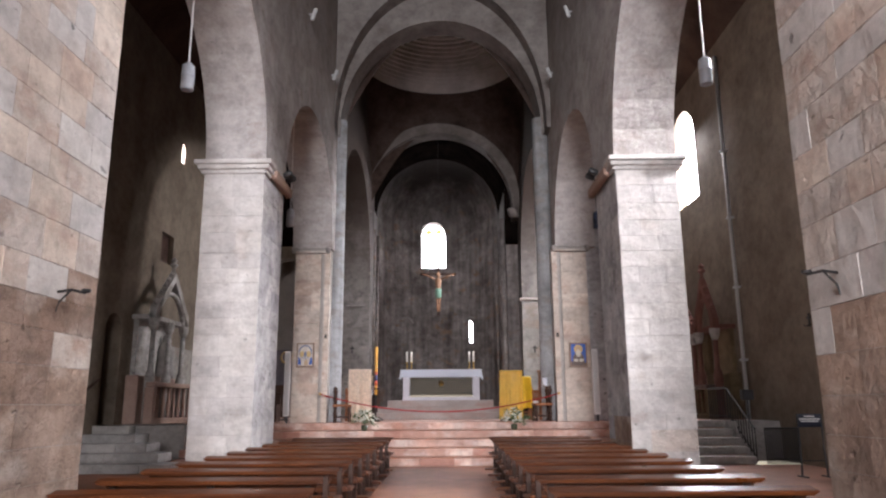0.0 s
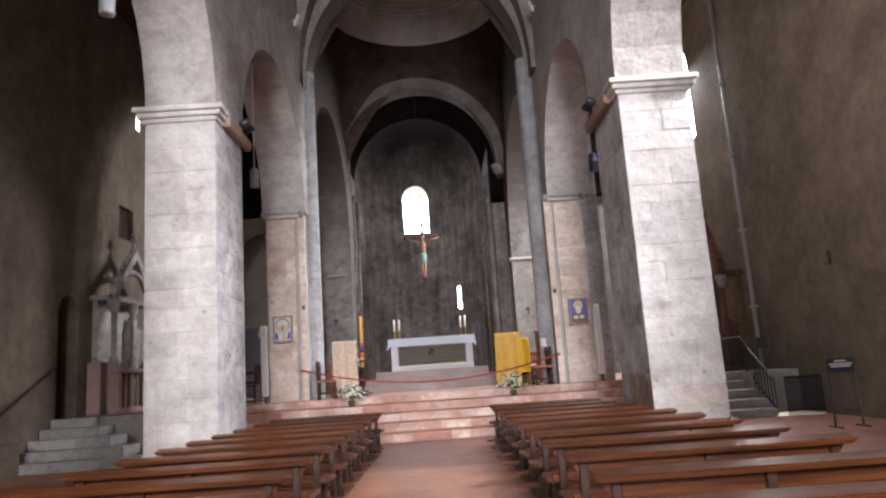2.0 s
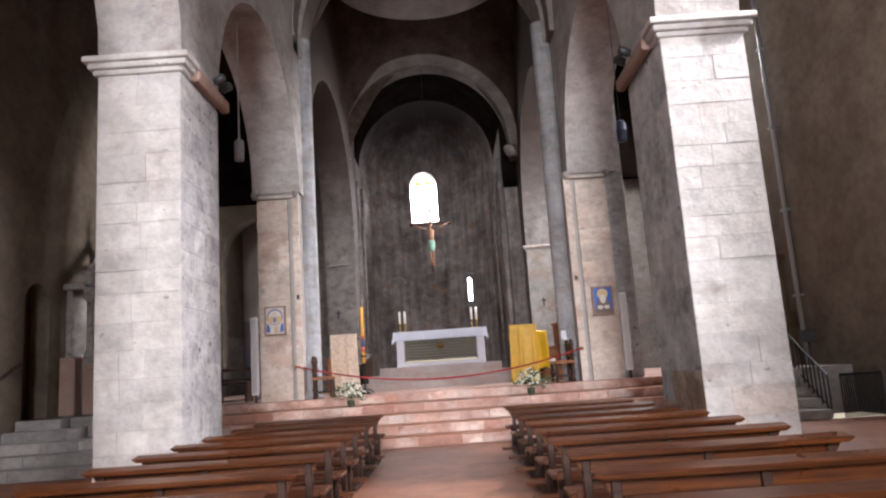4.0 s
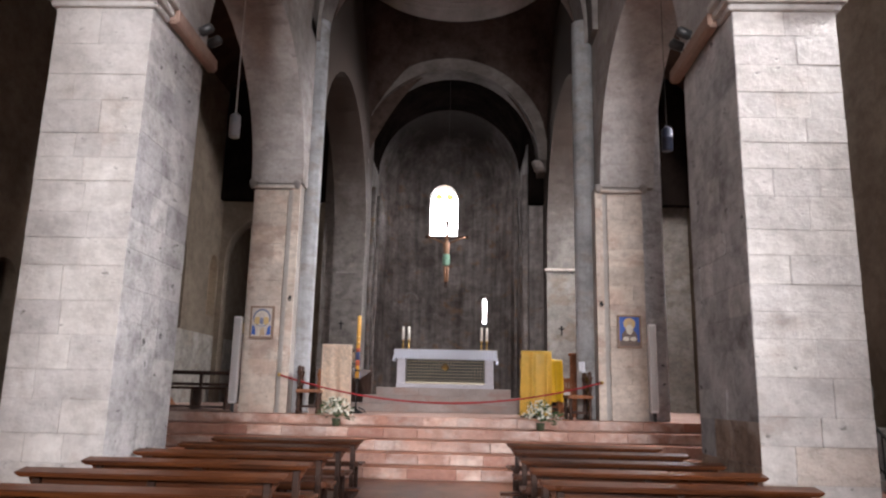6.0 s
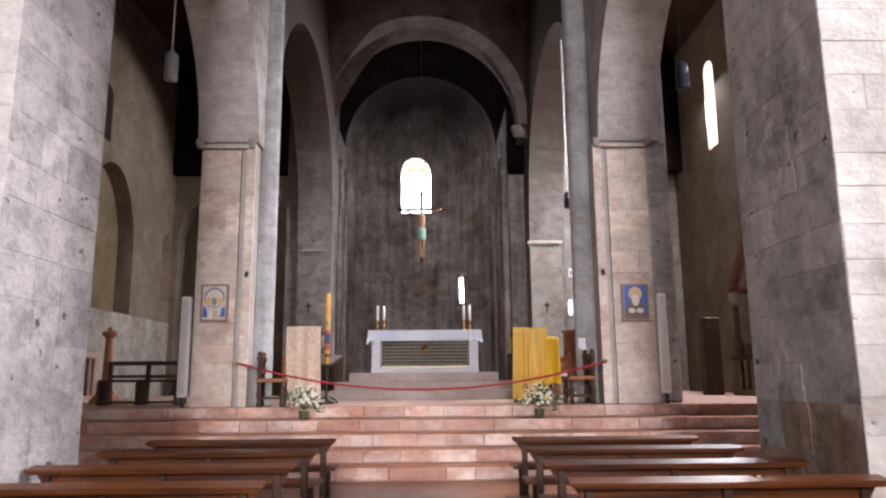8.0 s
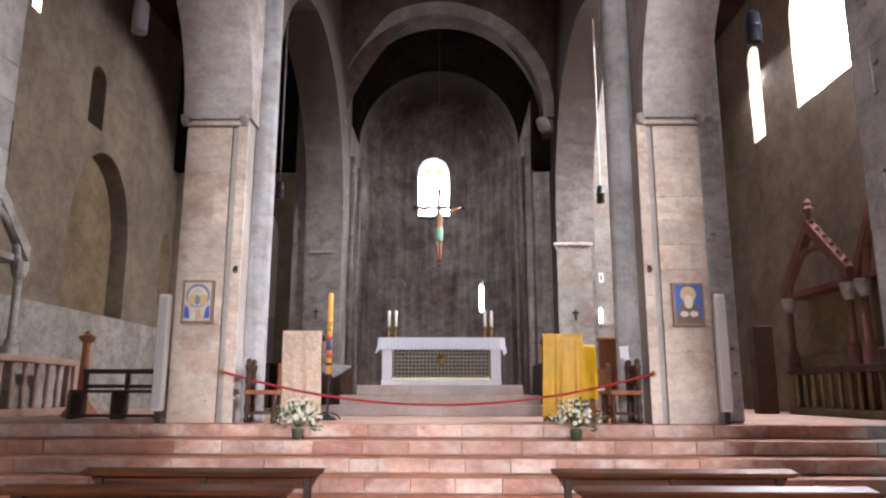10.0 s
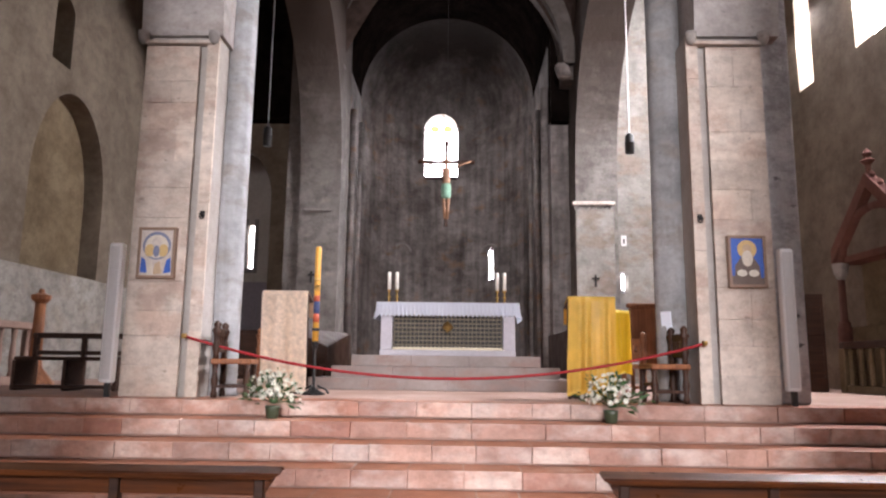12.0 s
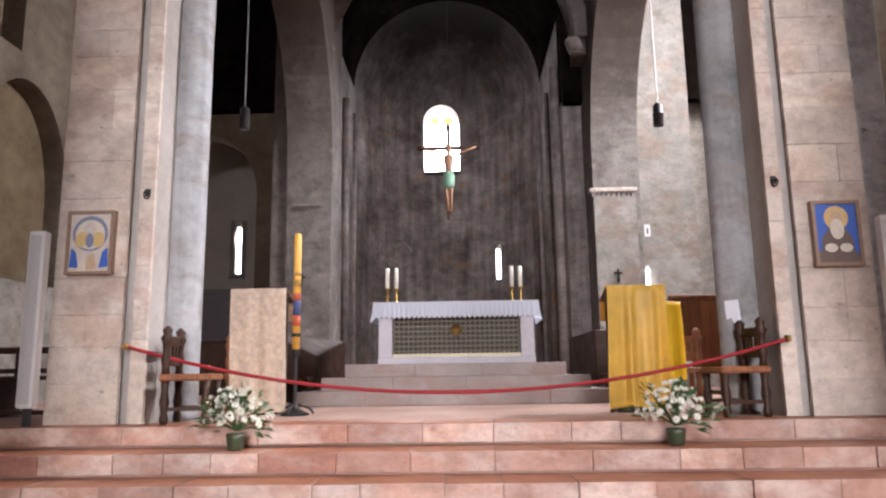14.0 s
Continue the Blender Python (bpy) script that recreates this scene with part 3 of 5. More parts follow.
# small moulded hoods over the low apse openings
for k, (xc, yc, zc) in enumerate(((1.285, 35.58, 5.42), (-1.985, 35.58, 5.42))):
    pts = [(xc - 0.32 * math.cos(math.pi * i / 14), yc - 0.04, zc + 0.30 * math.sin(math.pi * i / 14)) for i in range(15)]
    structure("hood_%d" % (k + 1), tube(pts, 0.05, 8), GREY, "worn arched stone hood in the apse wall", "moulding", True)
# windows: lining, glazing bars and bright panes
win = structure("window_1", arched_reveal(*WINDOW, 35.6, 36.75), APSE, "round-headed apse window with stained glass at its head", "window")
part("pane", arched_sheet(*WINDOW, 36.3, 36.33), GLASSGLOW, win, "bright daylight glass")
part("glazing_bar", box(-0.625, -0.575, 36.10, 36.13, 9.95, 10.72), IRON, win)
AMBERGLASS = glow("amber_glass", (1.0, 0.72, 0.25), 0.11)
for sx in (-1, 1):
    bm = lathe([(0.01, -0.01), (0.19, -0.008), (0.19, 0.008), (0.01, 0.01)], (0, 0, 0), 16)
    bmesh.ops.transform(bm, matrix=Matrix.Translation((-0.6 + sx * 0.25, 36.15, 10.32)) @ Matrix.Rotation(radians(90), 4, "X") @ Matrix.Diagonal((1.05, 0.85, 1, 1)), verts=bm.verts)
    part("stained_glass_panel", bm, AMBERGLASS, win, "amber stained glass panel")
for z in (8.75, 9.3):
    part("glazing_bar", box(-1.21, 0.01, 36.11, 36.125, z, z + 0.025), IRON, win)
part("frame", tube([(p, 35.98, q) for p, q in arc(WINDOW[0] - 0.02, WINDOW[1] + 0.02, WINDOW[3], WINDOW[4] + 0.03, 24)], 0.045, 8), GREY, win, "dark moulded window head", True)
win = structure("window_2", arched_reveal(*SLIT, 35.0, 36.75), APSE, "narrow slit window low in the apse", "window")
part("pane", arched_sheet(*SLIT, 36.0, 36.03), GLASSGLOW, win)


def side_window(name, y0, y1, sill, spring, rise, x, label):
    bm = arched_sheet(y0, y1, sill, spring, rise, x, x + 0.03)
    for v in bm.verts:
        v.co = Vector((v.co.y, v.co.x, v.co.z))
    w = structure(name, box(x - 0.02, x + 0.05, y0, y1, sill - 0.03, sill + 0.03), PLASTER, label, "window")
    part("pane", bm, GLASSGLOW, w)
    return w


side_window("window_3", 21.7, 23.95, 7.95, 10.2, 1.0, 8.7, "broad bright aisle window with a deep sill")
side_window("window_4", 25.7, 26.4, 7.95, 10.25, 0.35, 8.7, "tall narrow bright aisle window")
# Added out of view to hold the lamp for the left piers.
side_window("window_5", 9.6, 11.2, 7.0, 9.4, 0.8, 8.7, "bright round-headed aisle window")
w = side_window("window_8", 28.15, 28.9, 3.85, 5.45, 0.5, -8.66, "small round-headed window of dull amber glass")
w.children[0].data.materials[0] = glow("frosted_amber_glass", (1.0, 0.84, 0.66), 0.09)
side_window("window_6", 21.05, 21.35, 9.0, 9.5, 0.15, -8.7, "small bright slit window in the aisle wall")
bm = arched_sheet(-6.72, -6.50, 4.3, 5.75, 0.1, 32.7, 32.73)
part("pane", bm, GLASSGLOW, structure("window_7", box(-6.84, -6.38, 32.3, 32.42, 4.2, 4.3), GREY, "narrow bright chapel window", "window"))
for xa in (-6.84, -6.50):
    structure("trim_chapel_window", box(xa, xa + 0.12, 32.34, 32.398, 4.3, 5.95), GREY, "dark stone jamb of the chapel window", "trim")

# ---- piers ----
UNIT = bmesh.new()
bmesh.ops.create_cube(UNIT, size=1)
bmesh.ops.bevel(UNIT, geom=list(UNIT.edges), offset=0.012, segments=1, affect="EDGES")
UNIT_MESH = {}


def unit_block(mat):
    if mat.name not in UNIT_MESH:
        me = bpy.data.meshes.new("block")
        UNIT.to_mesh(me)
        me.materials.append(mat)
        UNIT_MESH[mat.name] = me
    return UNIT_MESH[mat.name]


def step_block(mat, top):
    """A slab whose worn upper face has a stone of its own."""
    key = mat.name + top.name
    if key not in UNIT_MESH:
        me = bpy.data.meshes.new("slab")
        UNIT.to_mesh(me)
        me.materials.append(mat)
        me.materials.append(top)
        for p in me.polygons:
            p.material_index = 1 if p.normal.z > 0.9 else 0
        UNIT_MESH[key] = me
    return UNIT_MESH[key]


def block(parent, name, mat, x0, x1, y0, y1, z0, z1):
    ob = new(name, unit_block(mat))
    ob.parent = parent
    ob.location = ((x0 + x1) / 2, (y0 + y1) / 2, (z0 + z1) / 2)
    ob.scale = (x1 - x0, y1 - y0, z1 - z0)
    return ob


def ashlar(parent, axis, plane, out, s0, s1, z0, z1, mats, rng, course=0.36, length=0.62, low=(), rough=0.006, reach=(1.1, 2.3)):
    """Courses of stone blocks on one face. out: +1 or -1, the way the face looks along its axis."""
    z = z0
    while z < z1 - 0.05:
        h = course * rng.uniform(0.8, 1.2)
        if z1 - z - h < 0.2:
            h = z1 - z
        s = s0
        while s < s1 - 0.02:
            w = length * rng.uniform(0.55, 1.45)
            if s1 - s - w < 0.22:
                w = s1 - s
            proud = rng.uniform(0.0, rough)
            a, b = sorted((plane + out * proud, plane - out * 0.05))
            g = 0.0024 if axis == "x" else 0.0021
            q = (a, b, s + g, s + w - g) if axis == "x" else (s + g, s + w - g, a, b)
            block(parent, "block", rng.choice(low if low and z < rng.uniform(*reach) else mats), *q, z + g, z + h - g)
            s += w
        z += h


def pier(name, x0, x1, y0, y1, z0, label, core=MORTAR):
    return structure(name, box(x0 + 0.012, x1 - 0.012, y0 + 0.012, y1 - 0.012, z0, SPRING), core, label, "pillar")


pier_p0_left = pier("pillar_1", -4.0, -2.9, 3.4, 5.82, 0, "massive pier of pale and pinkish limestone blocks")
pier_p0_right = pier("pillar_2", 3.06, 4.15, 3.2, 5.2, 0, "massive pier of pale and pinkish limestone blocks")
pier_p1_left = pier("pillar_3", -4.05, -3.0, 11.45, 12.9, 0, "tall pier of pale limestone blocks with a moulded impost")
pier_p1_right = pier("pillar_4", 3.14, 4.2, 11.45, 13.1, 0, "tall pier of pale limestone blocks with a moulded impost")
pier_p2_left = pier("pillar_5", -3.96, -3.02, 18.62, 19.9, CHANCEL, "warm beige stone pier with a grooved edge")
pier_p2_right = pier("pillar_6", 3.0, 3.94, 18.62, 19.9, CHANCEL, "warm beige stone pier with a grooved edge")
pier_p3_left = pier("pillar_7", -4.05, -2.98, 27.85, 29.0, CHANCEL, "weathered grey choir pier", CHANCELWALL)
pier_p3_right = pier("pillar_8", 3.12, 4.2, 27.85, 29.0, CHANCEL, "weathered grey choir pier", CHANCELWALL)


def impost(name, x0, x1, y0, y1, inner, label):
    """A moulded impost: three rising fillets along the front and the nave side."""
    e = thing(name, label, "impost", (0, 0, 0))
    for k, (d, za, zb) in enumerate(((0.05, SPRING - 0.22, SPRING - 0.15), (0.10, SPRING - 0.15, SPRING - 0.07), (0.15, SPRING - 0.07, SPRING + 0.01))):
        part("moulding", box(x0 - d, x1 + d, y0 - d, y0 + 0.3, za, zb, 0.012), PIERSTONE, e)
    # plain chamfered string along the nave side
    xs = (x1 + 0.005, x1 + 0.14) if inner > 0 else (x0 - 0.14, x0 - 0.005)
    part("string_course", box(xs[0], xs[1], y0 + 0.302, y1 + 0.15, SPRING - 0.21, SPRING - 0.02, 0.03), STRING, e, "plain brownish string course")
    return e


impost("impost", -4.05, -3.0, 11.45, 12.9, 1, "moulded pale stone impost round the pier")
impost("impost", 3.14, 4.2, 11.45, 13.1, -1, "moulded pale stone impost round the pier")

for sx in (-1, 1):
    # corbelled imposts of the chancel piers
    e = thing("impost", "weathered impost band with curled corbels at its ends", "impost")
    xa, xb = (-3.98, -3.1) if sx < 0 else (3.08, 3.96)
    part("band", box(xa, xb, 18.505, 18.62, SPRING - 0.13, SPRING - 0.08, 0.012), PALE, e)
    for xc in (xa - 0.02, xb + 0.02):
        bm = lathe([(0.02, -0.14), (0.06, -0.1), (0.075, -0.02), (0.075, 0.03)], (xc, 18.52, SPRING), 12)
        part("corbel", bm, GREY, e, "", True)
    # smooth grey round shaft beside each chancel pier
    xc, r = (-2.94, 0.2) if sx < 0 else (2.9, 0.22)
    structure("pilaster_left" if sx < 0 else "pilaster_right", lathe([(r + 0.02, 0), (r, 0.06), (r, 8.6)], (xc, 19.2, CHANCEL), 24), SMOOTH if sx < 0 else GREYSHAFT, "smooth grey cement shaft under the crossing arch", "pilaster", True)
structure("pilaster_aisle", box(3.945, 4.42, 18.8, 19.9, CHANCEL, 11.5, 0.03), GREYPIER, "rough grey pilaster on the aisle side", "pilaster")

structure("pilaster_choir_left", box(-4.42, -4.055, 27.95, 28.98, CHANCEL, 11.4), CHANCELWALL, "rendered edge of the choir pier", "pilaster")
# corbels under the choir arch and shafts in the choir
for x in (-3.12, 2.78):
    bm = box(-0.16, 0.16, -0.16, 0.2, -0.16, 0.2, 0.05, 2)
    bmesh.ops.transform(bm, matrix=Matrix.Translation((x, 27.75, 9.05)), verts=bm.verts)
    for v in bm.verts:
        if v.co.z < 9.0:
            v.co.x += (x / abs(x)) * 0.12
            v.co.y += 0.1
    structure("corbel_left" if x < 0 else "corbel_right", bm, APSE, "dark worn stone corbel under the arch", "corbel")
for k, (x, y, w) in enumerate(((-3.2, 29.4, 0.28), (-3.22, 31.2, 0.2), (2.55, 29.4, 0.28), (2.55, 31.2, 0.2), (2.42, 32.4, 0.14), (-3.15, 32.4, 0.14))):
    structure("shaft_%d" % (k + 1), lathe([(w * 0.5, 0), (w * 0.5, 8.3)], (x, y, CHANCEL), 14), APSE, "engaged dark stone shaft", "pilaster", True)
# moulded string on the right choir pier
e = thing("cornice", "small dentilled stone cornice on the choir pier", "cornice")
part("slab", box(3.0, 4.1, 27.7, 27.85, 5.44, 5.54, 0.02), PALE, e)
for k in range(9):
    part("dentil", box(3.06 + 0.115 * k, 3.12 + 0.115 * k, 27.74, 27.85, 5.34, 5.44), GREY, e)
part("slab", box(-3.9, -3.2, 27.76, 27.85, 5.25, 5.31, 0.01), GREY, thing("cornice", "worn stone ledge on the choir pier", "cornice"))
structure("pilaster_choir", box(3.09, 4.05, 27.7, 27.848, CHANCEL, 5.33), PALEWALL, "pale stone facing of the choir pier", "pilaster")

# ---- steps ----
STEP_Y = (16.5, 16.95, 17.35, 17.78, 18.25)
steps = structure("stairs_chancel", box(-6.18, 7.18, 16.56, 18.4, -0.02, 0.15), PINKDARK, "five broad pink marble steps up to the chancel", "stairs")
for i, y in enumerate(STEP_Y):
    bmx = box(-6.18, 7.18, y + 0.05, 18.6, 0.19 * i - 0.001, 0.19 * (i + 1) - 0.02)
    part("core", bmx, PINKDARK, steps)

# ---- things ----
def pew(x0, x1):
    """A kneeler bench: sloping book rest, apron, posts, seat plank, foot rail and kneeler."""
    e = thing("pew", "varnished reddish-brown wooden kneeling pew on a terracotta floor", "pew", group="pews in the nave")
    L = x1 - x0
    a, b = -L / 2, L / 2
    bm = box(a, b, -0.11, 0.05, -0.019, 0.019, 0.008, 2)
    for v in bm.verts:
        if v.co.z < 0:
            v.co.x -= math.copysign(0.035, v.co.x)
    bmesh.ops.transform(bm, matrix=Matrix.Translation((0, 0, 0.725)) @ Matrix.Rotation(radians(9), 4, "X"), verts=bm.verts)
    part("book_rest", bm, PEWWOOD, e, "glossy sloping book rest")
    bm = box(a + 0.04, b - 0.04, -0.004, 0.021, 0.585, 0.708, 0.004)
    for v in bm.verts:
        if v.co.z < 0.65:
            v.co.x -= math.copysign(0.07, v.co.x)
    part("apron", bm, PEWWOOD, e)
    part("back_rail", box(a + 0.06, b - 0.06, 0.0, 0.025, 0.40, 0.47, 0.004), PEWWOOD, e)
    for x in (a + 0.14, a + L * 0.5, b - 0.14):
        part("post", box(x - 0.03, x + 0.03, -0.035, 0.035, 0.05, 0.70, 0.006), DARKWOOD, e)
        part("foot", box(x - 0.035, x + 0.035, -0.42, 0.42, 0.0, 0.055, 0.01), DARKWOOD, e)
        part("seat_leg", box(x - 0.03, x + 0.03, 0.33, 0.39, 0.05, 0.40, 0.006), DARKWOOD, e)
        part("kneeler_bracket", box(x - 0.025, x + 0.025, -0.40, -0.10, 0.055, 0.14, 0.006), DARKWOOD, e)
    part("seat", box(a + 0.02, b - 0.02, 0.06, 0.42, 0.40, 0.435, 0.008), PEWWOOD, e)
    part("kneeler", box(a - 0.10, b + 0.02, -0.43, -0.22, 0.14, 0.17, 0.008), PEWWOOD, e)
    return e


PEW_Y = (14.38, 13.25, 12.1, 11.1, 10.15, 9.2, 8.25, 7.3, 6.35, 5.4, 4.45, 3.5)
first = pew(0.98, 3.02)
first.matrix_world = pose(2.0, PEW_Y[0], 0)
for y in PEW_Y[1:]:
    copy_thing(first, pose(2.0, y, 0))
for y in PEW_Y:
    copy_thing(first, pose(-1.95 if y > 6 else -1.85, y, 0))


def altar():
    e = thing("altar", "pale stone altar with a lace-edged white cloth and openwork front", "altar", (-0.08, 23.2, 1.53))
    e.scale = (1, 1, 1.085)
    part("base", box(-1.26, 1.26, 0.0, 0.95, 0.0, 0.1, 0.01), ALTARSTONE, e)
    for s in (-1, 1):
        x = 1.14 * s
        part("leg", box(x - 0.11, x + 0.11, 0.0, 0.95, 0.1, 0.82, 0.012), ALTARSTONE, e)
    # Black sheets inside the altar: the hollow's shade behind the grille.
    part("back_panel", box(-1.03, 1.03, 0.3, 0.36, 0.1, 0.82), BLACK, e)
    part("floor_panel", box(-1.03, 1.03, 0.101, 0.3, 0.101, 0.112), BLACK, e)
    gr = part("grille_frame", box(-1.03, 1.03, 0.05, 0.1, 0.1, 0.15, bm=box(-1.03, 1.03, 0.05, 0.1, 0.75, 0.8)), GRILLE, e, "pierced metal grille")
    # openwork of crossing bars
    for k in range(27):
        x = -1.0 + 2.0 * k / 26
        bm = tube([(x, 0.075, 0.14), (x, 0.075, 0.77)], 0.008, 5)
        part("grille_bar", bm, GRILLE, gr)
    for k in range(8):
        z = 0.19 + 0.073 * k
        part("grille_bar", tube([(-1.02, 0.068, z), (1.02, 0.068, z)], 0.012, 5), GRILLE, gr)
    part("ornament", lathe([(0.01, -0.09), (0.07, -0.05), (0.11, 0.0), (0.06, 0.05), (0.01, 0.09)], (0, 0.05, 0.5), 10), BRASS, gr, "small gilt ornament")
    part("slab", box(-1.3, 1.3, -0.04, 0.99, 0.82, 0.90, 0.012), ALTARSTONE, e)
    return e


def altar_cloth():
    """A cloth over the slab whose scalloped edge hangs at the front and the ends."""
    bm = bmesh.new()
    n = 132
    x0, x1, y0, y1, zt = -1.33, 1.33, -0.065, 1.0, 0.912
    path = [(x0, y1)] + [(x0, y0)] + [(x0 + (x1 - x0) * i / n, y0) for i in range(1, n)] + [(x1, y0), (x1, y1)]
    top, mid, low = [], [], []
    for i, (x, y) in enumerate(path):
        wave = 0.010 * math.sin(i * 1.7) if 1 < i < n else 0.0
        end = abs(x) > 1.3
        drop = 0.23 + 0.04 * abs(math.sin(i * math.pi / 4.0)) + (0.06 if end else 0)
        top.append(bm.verts.new((x, y, zt)))
        mid.append(bm.verts.new((x * (1.01 if end else 1), y - 0.012 + wave * 0.5, zt - drop * 0.5)))
        low.append(bm.verts.new((x * (1.035 if end else 1), y - 0.02 + wave, zt - drop)))
    for i in range(len(path) - 1):
        bm.faces.new((top[i], top[i + 1], mid[i + 1], mid[i]))
        bm.faces.new((mid[i], mid[i + 1], low[i + 1], low[i]))
    bm.faces.new(top)
    bmesh.ops.solidify(bm, geom=list(bm.faces), thickness=0.004)
    ob = obj("altar_cloth", bm, LINEN, None, "white linen altar cloth with scalloped lace edge", "cloth")
    ob.matrix_world = pose(-0.08, 23.2, 1.53 + 0.078)
    return ob


altar()
altar_cloth()
dais = structure("stairs_altar", box(-2.2, 2.0, 22.3, 26.0, CHANCEL - 0.01, 1.0), PINKDARK, "three low marble steps under the altar", "stairs")
DAIS = ((-2.35, 2.15, 21.75, CHANCEL), (-2.05, 1.86, 22.2, 1.143), (-1.78, 1.58, 22.65, 1.337))
for x0, x1, y, z in DAIS:
    part("core", box(x0 + 0.03, x1 - 0.03, y + 0.03, 26.0, z, z + 0.188), ALTARSTEP, dais)


def candlestick(x, y, z):
    e = thing("candlestick", "brass candlestick with a white candle on the altar", "candlestick", (x, y, z), group="altar candlesticks")
    part("stem", lathe([(0.06, 0), (0.06, 0.015), (0.02, 0.04), (0.018, 0.10), (0.038, 0.13), (0.016, 0.16), (0.018, 0.22), (0.04, 0.25), (0.04, 0.265)], n=14), BRASS, e, "", True)
    part("candle", lathe([(0.034, 0.266), (0.034, 0.60), (0.026, 0.61)], n=12), WAX, e, "tall white candle", True)
    part("wick", lathe([(0.003, 0.61), (0.003, 0.63)], n=5), BLACK, e)
    return e


for x in (-1.22, -1.07, 0.86, 1.0):
    candlestick(x, 23.55, 1.53 + 0.993)


def paschal_candle():
    e = thing("paschal_candle_stand", "tall decorated yellow candle on a dark iron stand", "candle", (-1.85, 19.75, CHANCEL))
    part("foot", lathe([(0.16, 0.0), (0.16, 0.02), (0.05, 0.07), (0.03, 0.1)], n=12), IRON, e)
    for k in range(3):
        a = 2.1 * k + 0.4
        part("claw", tube([(0.05 * math.cos(a), 0.05 * math.sin(a), 0.12), (0.17 * math.cos(a), 0.17 * math.sin(a), 0.07), (0.21 * math.cos(a), 0.21 * math.sin(a), 0.015)], 0.016, 6), IRON, e)
    part("shaft", lathe([(0.02, 0.1), (0.022, 0.62), (0.04, 0.66), (0.05, 0.7), (0.05, 0.72)], n=12), IRON, e)
    c = part("candle", lathe([(0.042, 0.72), (0.042, 2.02), (0.03, 2.04)], n=16), AMBERWAX, e, "amber wax candle", True)
    for z0, z1, m in ((0.98, 1.10, BANDRED), (1.10, 1.27, BANDBLUE), (1.27, 1.35, BANDRED), (1.42, 1.50, BRASS), (1.55, 1.6, BRASS)):
        part("painted_band", lathe([(0.0435, z0), (0.0435, z1)], n=16), m, c, "", True)
    part("collar", lathe([(0.055, 0.86), (0.055, 0.9)], n=12), IRON, e)
    return e


paschal_candle()


def drape(w, h, depth, folds, seed, flare=0.0):
    """A cloth hung over a sloping desk, with soft upright folds in front."""
    rng = random.Random(seed)
    bm = bmesh.new()
    n, m = 40, 16
    ph = [rng.uniform(0, 6) for _ in range(4)]
    grid = []
    for j in range(m + 1):
        v = j / m
        row = []
        for i in range(n + 1):
            u = i / n
            amp = 0.036 * (1 - v) + 0.012
            fold = amp * (math.sin(folds * u * 6.28 + ph[0]) + 0.5 * math.sin(folds * 1.7 * u * 6.28 + ph[1] + v))
            x = (u - 0.5) * (w + flare * (1 - v)) + 0.012 * math.sin(3 * v + ph[2])
            row.append(bm.verts.new((x, -0.02 + fold * 0.7, h * v + 0.012 * math.sin(5 * u + ph[3]) * (1 - v))))
        grid.append(row)
    for k, (dy, dz) in enumerate(((0.05, 0.012), (depth * 0.5, -0.03), (depth, -0.1), (depth + 0.03, -0.35))):
        grid.append([bm.verts.new((v.co.x, dy, h + dz)) for v in grid[m]])
    for lo, hi in zip(grid, grid[1:]):
        for i in range(n):
            bm.faces.new((lo[i], lo[i + 1], hi[i + 1], hi[i]))
    bmesh.ops.solidify(bm, geom=list(bm.faces), thickness=0.008)
    return bm


def lectern(x, y, w, h, mat, label, cloth_label, seed, flare, foot):
    e = thing("lectern", label, "lectern", (x, y, CHANCEL))
    part("foot", box(-w * 0.35, w * 0.35, 0.08, 0.42, 0, 0.05, 0.012), DARKWOOD, e)
    part("post", box(-0.06, 0.06, 0.18, 0.30, 0.05, h - 0.16, 0.01), DARKWOOD, e)
    for s in (-1, 1):
        part("side_post", box(s * w * 0.46 - 0.02, s * w * 0.46 + 0.02, 0.03, 0.07, 0, h - 0.05, 0.006), DARKWOOD, e)
    bm = box(-w * 0.48, w * 0.48, 0.0, 0.40, -0.02, 0.02, 0.006)
    bmesh.ops.transform(bm, matrix=Matrix.Translation((0, 0.03, h - 0.03)) @ Matrix.Rotation(radians(-14), 4, "X"), verts=bm.verts)
    part("desk", bm, DARKWOOD, e)
    c = obj("lectern_cloth", drape(w, h - foot, 0.38, 3 if flare else 2, seed, flare), mat, None, cloth_label, "cloth", smooth=True)
    c.matrix_world = pose(x, y - 0.02, CHANCEL + foot)
    return e


lectern(-2.3, 19.85, 0.64, 1.42, CREAM, "tall dark wooden lectern covered by a cream cloth", "cream brocade cloth hanging over a lectern", 3, 0.0, 0.02)
amb = lectern(1.88, 19.45, 0.62, 1.34, YELLOW, "dark wooden ambo covered by a yellow cloth", "golden yellow satin cloth hanging over an ambo", 5, 0.03, 0.05)
# yellow side fall and dark flank of the ambo
bm = drape(0.34, 0.86, 0.02, 1.2, 9)
c = obj("side_cloth", bm, YELLOWB, None, "bright yellow cloth falling from the ambo's side", "cloth", smooth=True)
c.matrix_world = pose(2.34, 19.72, CHANCEL + 0.33, 0, 0, 42)
bm = box(2.19, 2.225, 19.46, 19.9, CHANCEL + 0.05, CHANCEL + 1.2, 0.006)
for v in bm.verts:
    if v.co.z > 2 and v.co.y > 19.7:
        v.co.z -= 0.22
part("flank", bm, DARKWOOD, amb)
bpy.data.objects[amb.name].children[-1].matrix_parent_inverse = amb.matrix_world.inverted()


